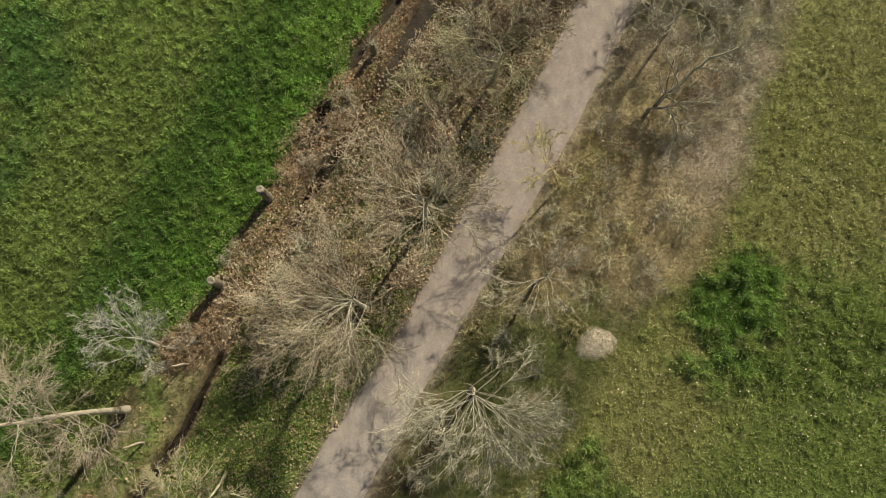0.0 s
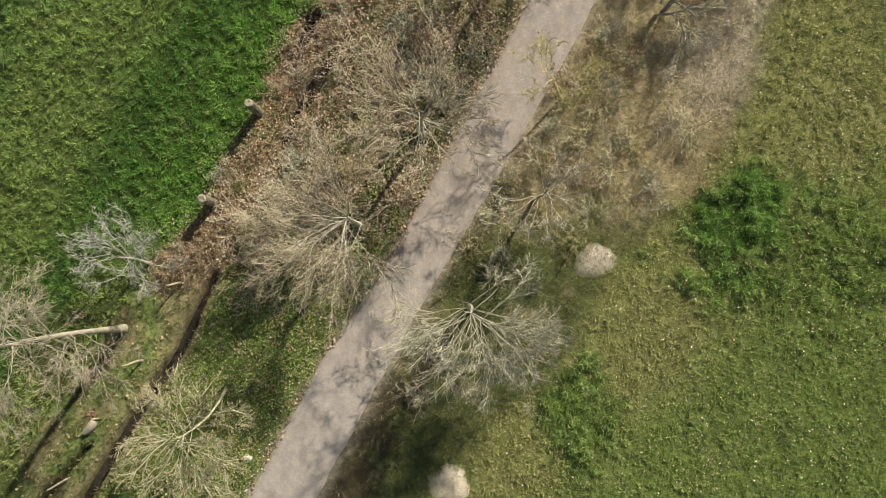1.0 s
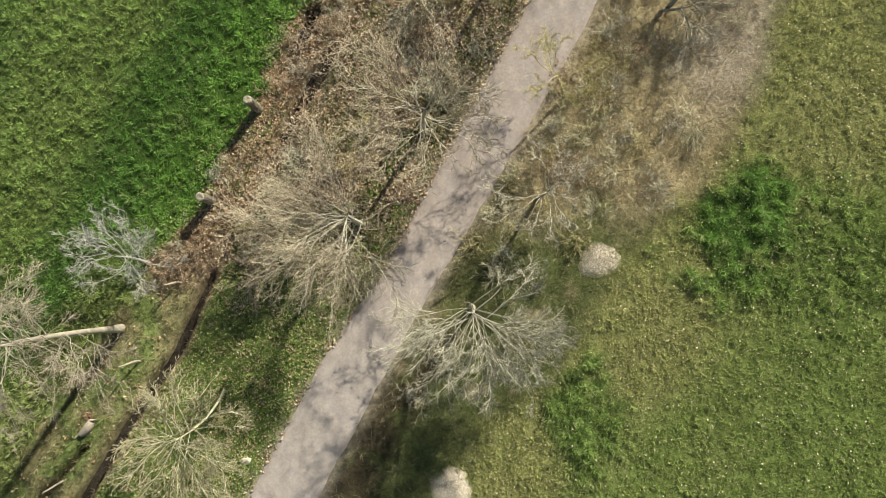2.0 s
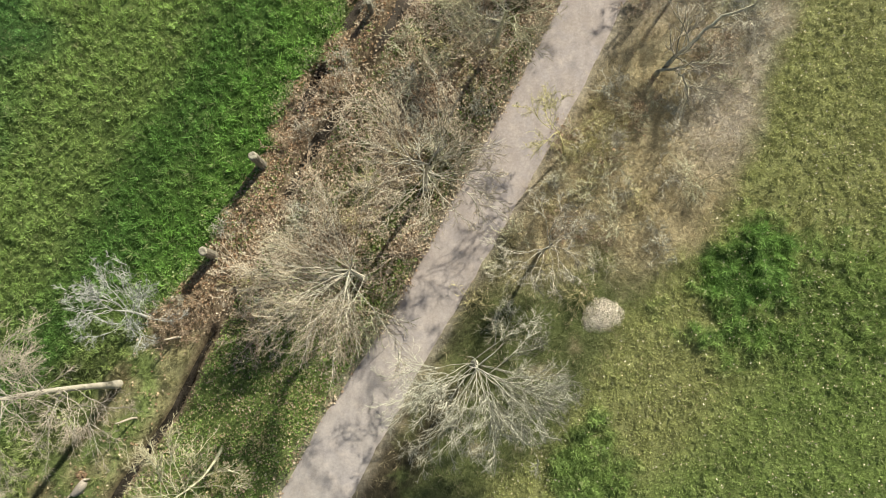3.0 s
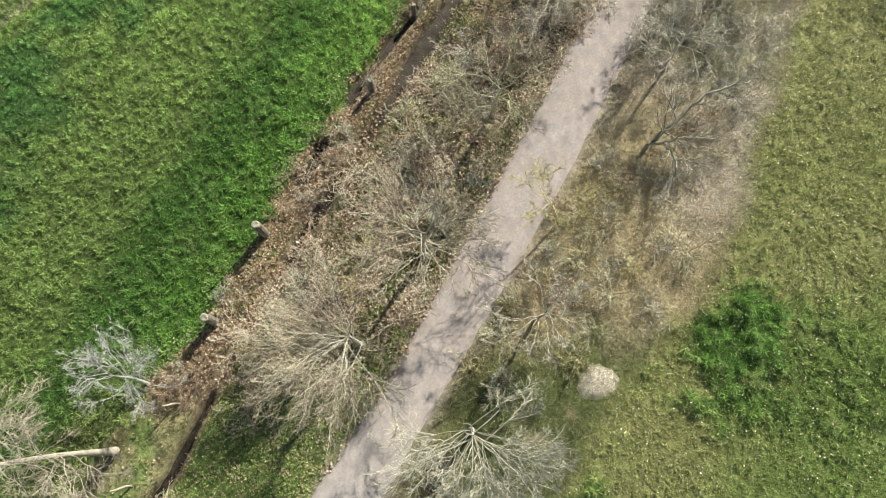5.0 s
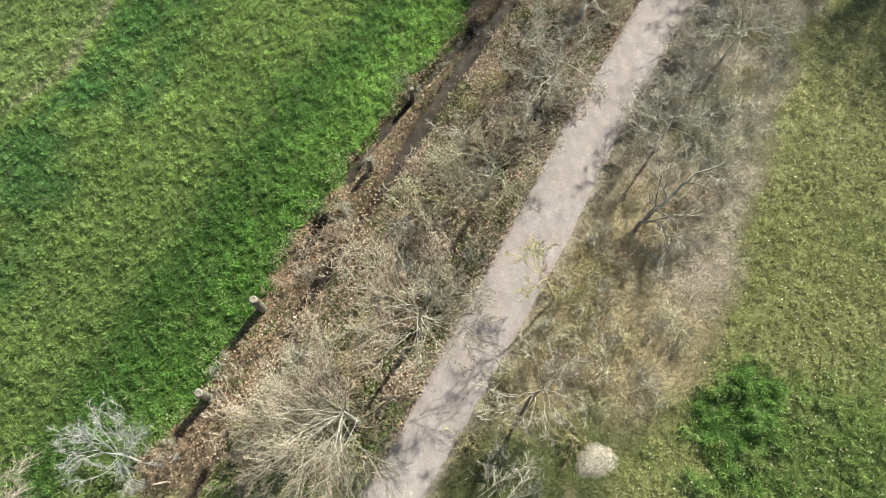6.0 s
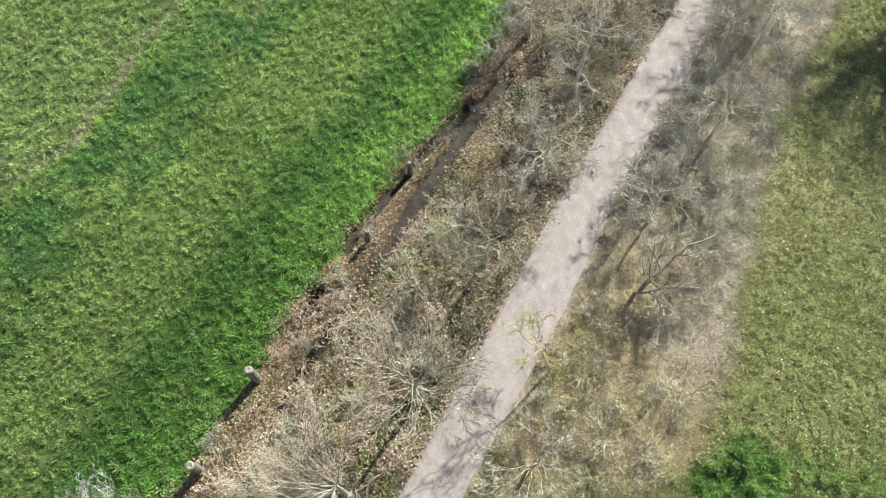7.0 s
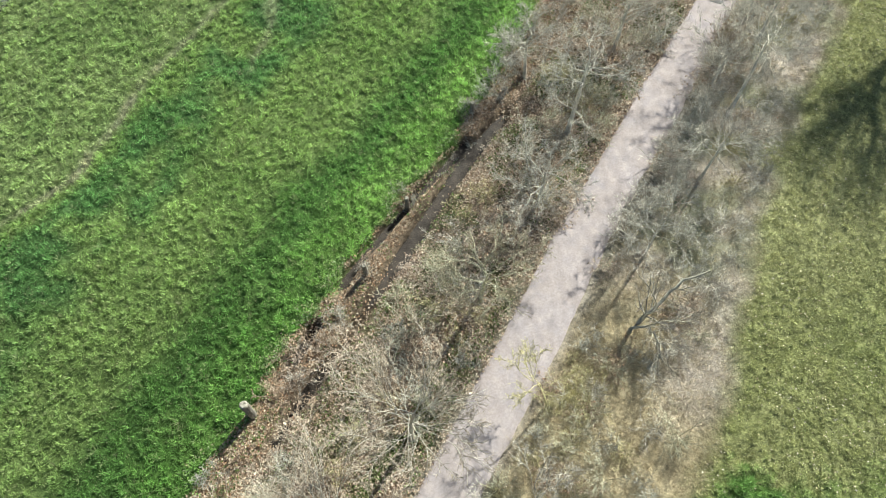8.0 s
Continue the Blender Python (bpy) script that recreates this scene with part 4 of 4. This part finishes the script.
KINDS = {
    "brown": [thicket("bramble_thicket", 21, 1.0, "brown", 101, "tangled brown bramble stems over fallen leaves", "undergrowth", clinging=130, leaf_tints=BROWNS), thicket("bramble_thicket", 19, 0.8, "brown", 102, "tangled brown bramble stems over fallen leaves", "undergrowth", clinging=130, leaf_tints=BROWNS)],
    "pink": [thicket("leafless_shrub", 21, 1.1, "pink", 103, "low pinkish-grey leafless shrub among dead leaves", "shrub", clinging=190), thicket("leafless_shrub", 19, 0.9, "pink", 104, "low pinkish-grey leafless shrub among dead leaves", "shrub", clinging=190)],
    "lichen": [thicket("lichened_shrub", 21, 1.1, "lichen", 105, "low shrub with lichened green-grey twigs", "shrub", clinging=40), thicket("lichened_shrub", 19, 0.9, "yellow", 106, "low shrub with yellow lichened twigs", "shrub", clinging=40)],
    "grey": [thicket("twiggy_shrub", 21, 1.1, "ash", 107, "low grey-brown twiggy shrub on the verge", "shrub"), thicket("twiggy_shrub", 19, 0.9, "pale", 108, "low pale grey-green twiggy shrub", "shrub")],
}
used = set()
pick = random.Random(5)


def kept_clear(x, y):
    """Where no shrubs go, so posts' shadows show and a gravel heap stays sunlit."""
    if abs(x - 4.9) < 0.9 and abs(y - 1.3) < 1.3:
        return True
    return any(-1.4 < (y - py) < 0.5 and abs(x - px - 0.66 * (y - py)) < 0.55 for px, py in ((-5.25, 5.27), (-6.55, 2.6), (-2.15, 9.98), (-0.86, 12.78)))


def plant(kind, x, y, size=1.0, on_purpose=False):
    if kept_clear(x, y) and not on_purpose:
        return
    first = pick.choice(KINDS[kind])
    m = pose(x, y, float(height(x, y)) - 0.02, 0, 0, pick.uniform(0, 360))
    if first.name in used:
        ob = copy_thing(first, m)
    else:
        ob = first
        ob.matrix_basis = m
        used.add(first.name)
    ob.scale = (size, size, size * pick.uniform(0.7, 1.05))


# between the ditch and the path
y = 0.6
while y < 25:
    l, r_ = float(ditch(y)) + (0.4 if y < 7 else 0.65), float(path_left(y)) - 0.3
    for k in range(3):
        x = pick.uniform(l + 0.75 * float(broad(y)), r_ - 0.25)
        kind = pick.choices(["pink", "brown", "lichen", "grey"], [5, 2, 2 + 0.25 * y, 1 + 0.25 * y])[0]
        if 1.6 < y < 5.0 and abs(x + 1.75 - 0.62 * (y - 3.3)) < 0.75:
            continue
        plant(kind, x, y + pick.uniform(-0.3, 0.3), pick.uniform(0.75, 1.2))
    y += 0.5
# on the meadow's bank, over the ditch
y = 1.2
while y < 25:
    plant(pick.choices(["brown", "pink", "grey"], [3, 2, 2] if y < 14 else [0.4, 2, 4])[0], pick.uniform(float(bank(y)), float(ditch(y)) - 0.2 - 0.25 * float(broad(y))), y, pick.uniform(0.4, 0.85) * (1 - 0.4 * float(broad(y))))
    y += pick.uniform(0.25, 0.55) * (1 + 0.8 * float(broad(y)))
# along the other edge of the path, out over the verge
y = 1.2
while y < 25:
    l, v_ = float(path_right(y)) + (0.45 if y < 8 else 0.25), float(verge(y)) - 0.5
    for k in range(2 if y > 9 else pick.choice((2, 2, 3))):
        x = l + (v_ - l) * pick.random() ** (2.0 if y < 8 else 1.2)
        kinds, weights = (["lichen", "grey", "brown"], [4, 2, 2]) if y < 8 else (["grey", "brown", "lichen", "pink"], [6, 0.6, 1, 1])
        plant(pick.choices(kinds, weights)[0], x, y + pick.uniform(-0.3, 0.3), pick.uniform(0.5, 0.9))
    if y > 12:
        plant(pick.choice(["grey", "pink", "grey"]), float(path_right(y)) + pick.uniform(0.35, 0.9), y, pick.uniform(0.7, 1.05))
    y += 0.42
for x, y, kind, size in ((1.9, 0.9, "grey", 0.8), (1.5, 0.3, "lichen", 0.6), (2.6, 0.2, "grey", 0.6), (-7.5, 0.8, "brown", 0.75), (-7.85, 0.5, "brown", 0.6), (-7.2, 0.4, "brown", 0.6), (-6.9, 0.9, "brown", 0.7), (-7.0, 1.3, "brown", 0.5), (2.5, 18.7, "grey", 1.0), (2.9, 19.4, "grey", 1.1), (3.3, 20.2, "grey", 1.1), (3.7, 21.2, "grey", 1.1), (2.1, 18.0, "grey", 0.8), (-2.1, 10.1, "grey", 0.55), (-0.82, 12.9, "grey", 0.55), (-0.72, 13.05, "grey", 0.55), (1.5, 17.05, "grey", 0.55), (1.62, 17.2, "pink", 0.55), (-6.3, -3.6, "lichen", 0.6), (-5.2, -2.6, "lichen", 0.5), (-8.3, -3.6, "brown", 0.35), (-1.0, -2.9, "grey", 0.4),
                         (4.2, 4.6, "lichen", 0.8), (4.6, 5.4, "brown", 0.8), (4.9, 6.0, "grey", 0.7), (4.4, 6.2, "lichen", 0.9), (5.3, 6.3, "lichen", 0.7), (3.9, 3.6, "grey", 0.7), (5.7, 6.9, "brown", 0.8), (-1.2, 13.3, "grey", 0.5), (-0.75, 12.75, "brown", 0.5), (1.35, 17.2, "grey", 0.55), (1.75, 16.7, "brown", 0.5),
                         (5.6, 4.2, "lichen", 0.8), (6.0, 3.4, "grey", 0.6), (6.9, 6.3, "grey", 0.7), (4.4, 2.2, "lichen", 0.7), (7.6, 7.6, "grey", 0.8), (4.7, 3.1, "brown", 0.5)):
    plant(kind, x, y, size, True)


# ---- fence posts, stakes and broken wood beside the ditch ----
def ring_mesh(path, radii, sides, seed, rough, jag=0.0):
    """A closed, uneven log: rings round a path, the top ring jagged, both ends capped."""
    r = random.Random(seed)
    bm = bmesh.new()
    rings = []
    for i, (p, rad) in enumerate(zip(path, radii)):
        ring = []
        for k in range(sides):
            a = 2 * math.pi * k / sides
            q = rad * (1 + r.uniform(-rough, rough))
            up = r.uniform(-jag, jag) if i == len(path) - 1 else 0
            ring.append(bm.verts.new((p[0] + math.cos(a) * q, p[1] + math.sin(a) * q, p[2] + up)))
        rings.append(ring)
    for lower, upper in zip(rings, rings[1:]):
        for k in range(sides):
            bm.faces.new((lower[k], lower[(k + 1) % sides], upper[(k + 1) % sides], upper[k]))
    bm.faces.new(list(reversed(rings[0])))
    end = rings[-1]
    c = bm.verts.new(sum((v.co for v in end), Vector()) / sides - Vector((0, 0, jag * 0.6)))
    for k in range(sides):
        bm.faces.new((end[k], end[(k + 1) % sides], c))
    bmesh.ops.recalc_face_normals(bm, faces=bm.faces)
    return bm


def fence_post(x, y, tall, rad, lean, seed):
    root = tagged(new("fence_post"), "weathered grey timber fence post at the meadow edge", "fence post", group="fence posts along the meadow")
    root.location = (x, y, float(height(x, y)) - 0.08)
    n = 6
    pts = [(lean[0] * i / n, lean[1] * i / n, tall * i / n) for i in range(n + 1)]
    part("shaft", ring_mesh(pts, [rad * (1.08 - 0.1 * i / n) for i in range(n + 1)], 12, seed, 0.11), TIMBER, root)
    cap = [(lean[0], lean[1], tall + z) for z in (0.002, 0.02, 0.035)]
    part("top", ring_mesh(cap, [rad * 1.0, rad * 0.9, rad * 0.7], 12, seed + 50, 0.12, 0.018), POST_END, root, "pale sawn end of the post")


POSTS = [(-5.3, 5.27, 1.05, (-0.06, 0.03)), (-6.6, 2.6, 0.95, (-0.08, 0.03)), (-2.15, 9.98, 0.75, (-0.04, 0.03)), (-0.86, 12.78, 0.85, (-0.03, 0.04)), (1.5, 16.9, 0.65, (-0.04, 0.03))]
for i, (x, y, tall, lean) in enumerate(POSTS):
    fence_post(x, y, tall, 0.125 if i < 2 else 0.075, lean, i)


def stake(x, y, tall, lean, seed):
    n = 5
    pts = [(lean[0] * i / n, lean[1] * i / n + 0.02 * math.sin(i), tall * i / n) for i in range(n + 1)]
    ob = part("wooden_stake", ring_mesh(pts, [0.035 - 0.003 * i for i in range(n + 1)], 7, seed, 0.12, 0.02), CUT_WOOD, None)
    ob.location = (x, y, float(height(x, y)) - 0.05)
    tagged(ob, "thin pale wooden stake leaning beside the ditch", "stake", group="stakes beside the ditch")


stake(-7.5, 0.27, 0.75, (-0.22, -0.05), 3)
stake(-8.62, -1.96, 0.85, (-0.25, -0.06), 4)
stake(-10.65, -5.3, 0.7, (-0.3, -0.15), 5)

# a broken stump, its pale splintered trunk fallen beside the ditch
stump = tagged(new("tree_stump"), "brown rotten stump with its pale splintered wood fallen over", "stump")
stump.location = (-10.11, -3.52, float(height(-10.11, -3.52)) - 0.05)
part("bole", ring_mesh([(0, 0, 0), (0.02, 0, 0.06), (0.03, -0.02, 0.1), (0.05, -0.03, 0.13)], [0.2, 0.15, 0.12, 0.08], 13, 8, 0.3, 0.04), ROT, stump)
for k, (start, end, thick) in enumerate((((0.2, -0.14, 0.16), (-0.12, -0.5, 0.1), 0.115), ((-0.02, -0.36, 0.1), (-0.32, -0.6, 0.06), 0.035), ((0.1, -0.12, 0.14), (0.3, -0.06, 0.12), 0.03))):
    u = np.linspace(0, 1, 9)[:, None]
    run = np.array(start) * (1 - u) + np.array(end) * u + np.c_[0.02 * np.sin(5 * u + k), 0.02 * np.cos(4 * u), 0.012 * np.sin(7 * u)]
    rad = thick * (0.55 + 0.6 * np.sin(np.pi * np.linspace(0.12, 0.95, 9)))
    v, f = tubes(run[None], rad[None], 8)
    part("splinter", mesh_of("splinter", v, f, CUT_WOOD, smooth=True), CUT_WOOD, stump, "pale splintered wood")


def stone(name, x, y, size, seed, label):
    bm = bmesh.new()
    bmesh.ops.create_icosphere(bm, subdivisions=2, radius=1)
    for v in bm.verts:
        v.co *= 1 + 0.45 * noise.noise(v.co * 1.1 + Vector((seed * 3.7, 0, 0)))
        v.co = Vector((v.co.x * size, v.co.y * size * 0.75, v.co.z * size * 0.5))
    ob = part(name, bm, STONE, None)
    ob.location = (x, y, float(height(x, y)) + size * 0.2)
    tagged(ob, label, "stone")


stone("stone", -5.55, -4.75, 0.16, 1, "pale limestone lump lying in the grass")
stone("stone", -7.9, -2.3, 0.08, 2, "small pale stone on the ditch bank")
stone("stone", -6.85, 0.1, 0.11, 3, "small pale stone on the ditch bank")


# ---- heaps of pale gravel on the field's edge ----
def gravel_heap(x, y, rad, tall, seed):
    r = np.random.default_rng(seed)
    root = tagged(new("gravel_heap"), "low round heap of pale limestone chips on grass", "gravel heap", group="gravel heaps beside the path")
    root.location = (x, y, float(height(x, y)) - 0.03)
    rings, sides = 9, 36
    ang = np.arange(sides) * 2 * np.pi / sides
    edge = 1 + 0.10 * np.sin(2 * ang + seed) + 0.07 * np.sin(3 * ang + 2 * seed) + 0.04 * r.normal(0, 1, sides)
    q = np.linspace(0.02, 1, rings)[:, None]
    hx, hy = q * rad * edge * np.cos(ang), q * rad * edge * np.sin(ang)
    hz = tall * (1 - q ** 2.6) + 0 * hx + r.normal(0, 0.008, hx.shape)
    i, k = np.meshgrid(np.arange(rings - 1), np.arange(sides), indexing="ij")
    faces = np.stack([i * sides + k, (i + 1) * sides + k, (i + 1) * sides + (k + 1) % sides, i * sides + (k + 1) % sides], -1).reshape(-1, 4)
    part("mound", mesh_of("mound", np.c_[hx.ravel(), hy.ravel(), hz.ravel()], faces, STONE, smooth=True), STONE, root)
    n = 3600
    a, q = r.uniform(0, 2 * np.pi, n), np.sqrt(r.uniform(0, 1, n)) * 1.04
    e = np.interp(a, np.r_[ang, 2 * np.pi], np.r_[edge, edge[0]])
    c = np.c_[q * rad * e * np.cos(a), q * rad * e * np.sin(a), tall * np.maximum(1 - q ** 2.6, 0) + 0.004]
    s = r.uniform(0.009, 0.021, n)
    cube = np.array([[1, 0, 0], [-1, 0, 0], [0, 1, 0], [0, -1, 0], [0, 0, 1], [0, 0, -1.0]])
    jig = cube[None] * r.uniform(0.6, 1.3, (n, 6, 1)) + r.normal(0, 0.2, (n, 6, 3))
    tri = np.array([[0, 2, 4], [2, 1, 4], [1, 3, 4], [3, 0, 4], [2, 0, 5], [1, 2, 5], [3, 1, 5], [0, 3, 5]])
    verts = (c[:, None] + jig * s[:, None, None]).reshape(-1, 3)
    chips = part("loose_gravel", mesh_of("loose_gravel", verts, (np.arange(n)[:, None, None] * 6 + tri).reshape(-1, 3), STONE), STONE, root)
    tagged(chips, "loose pale stone chips", kind="stuff")


gravel_heap(4.5, 0.83, 0.55, 0.13, 1)
gravel_heap(0.22, -5.56, 0.59, 0.13, 2)
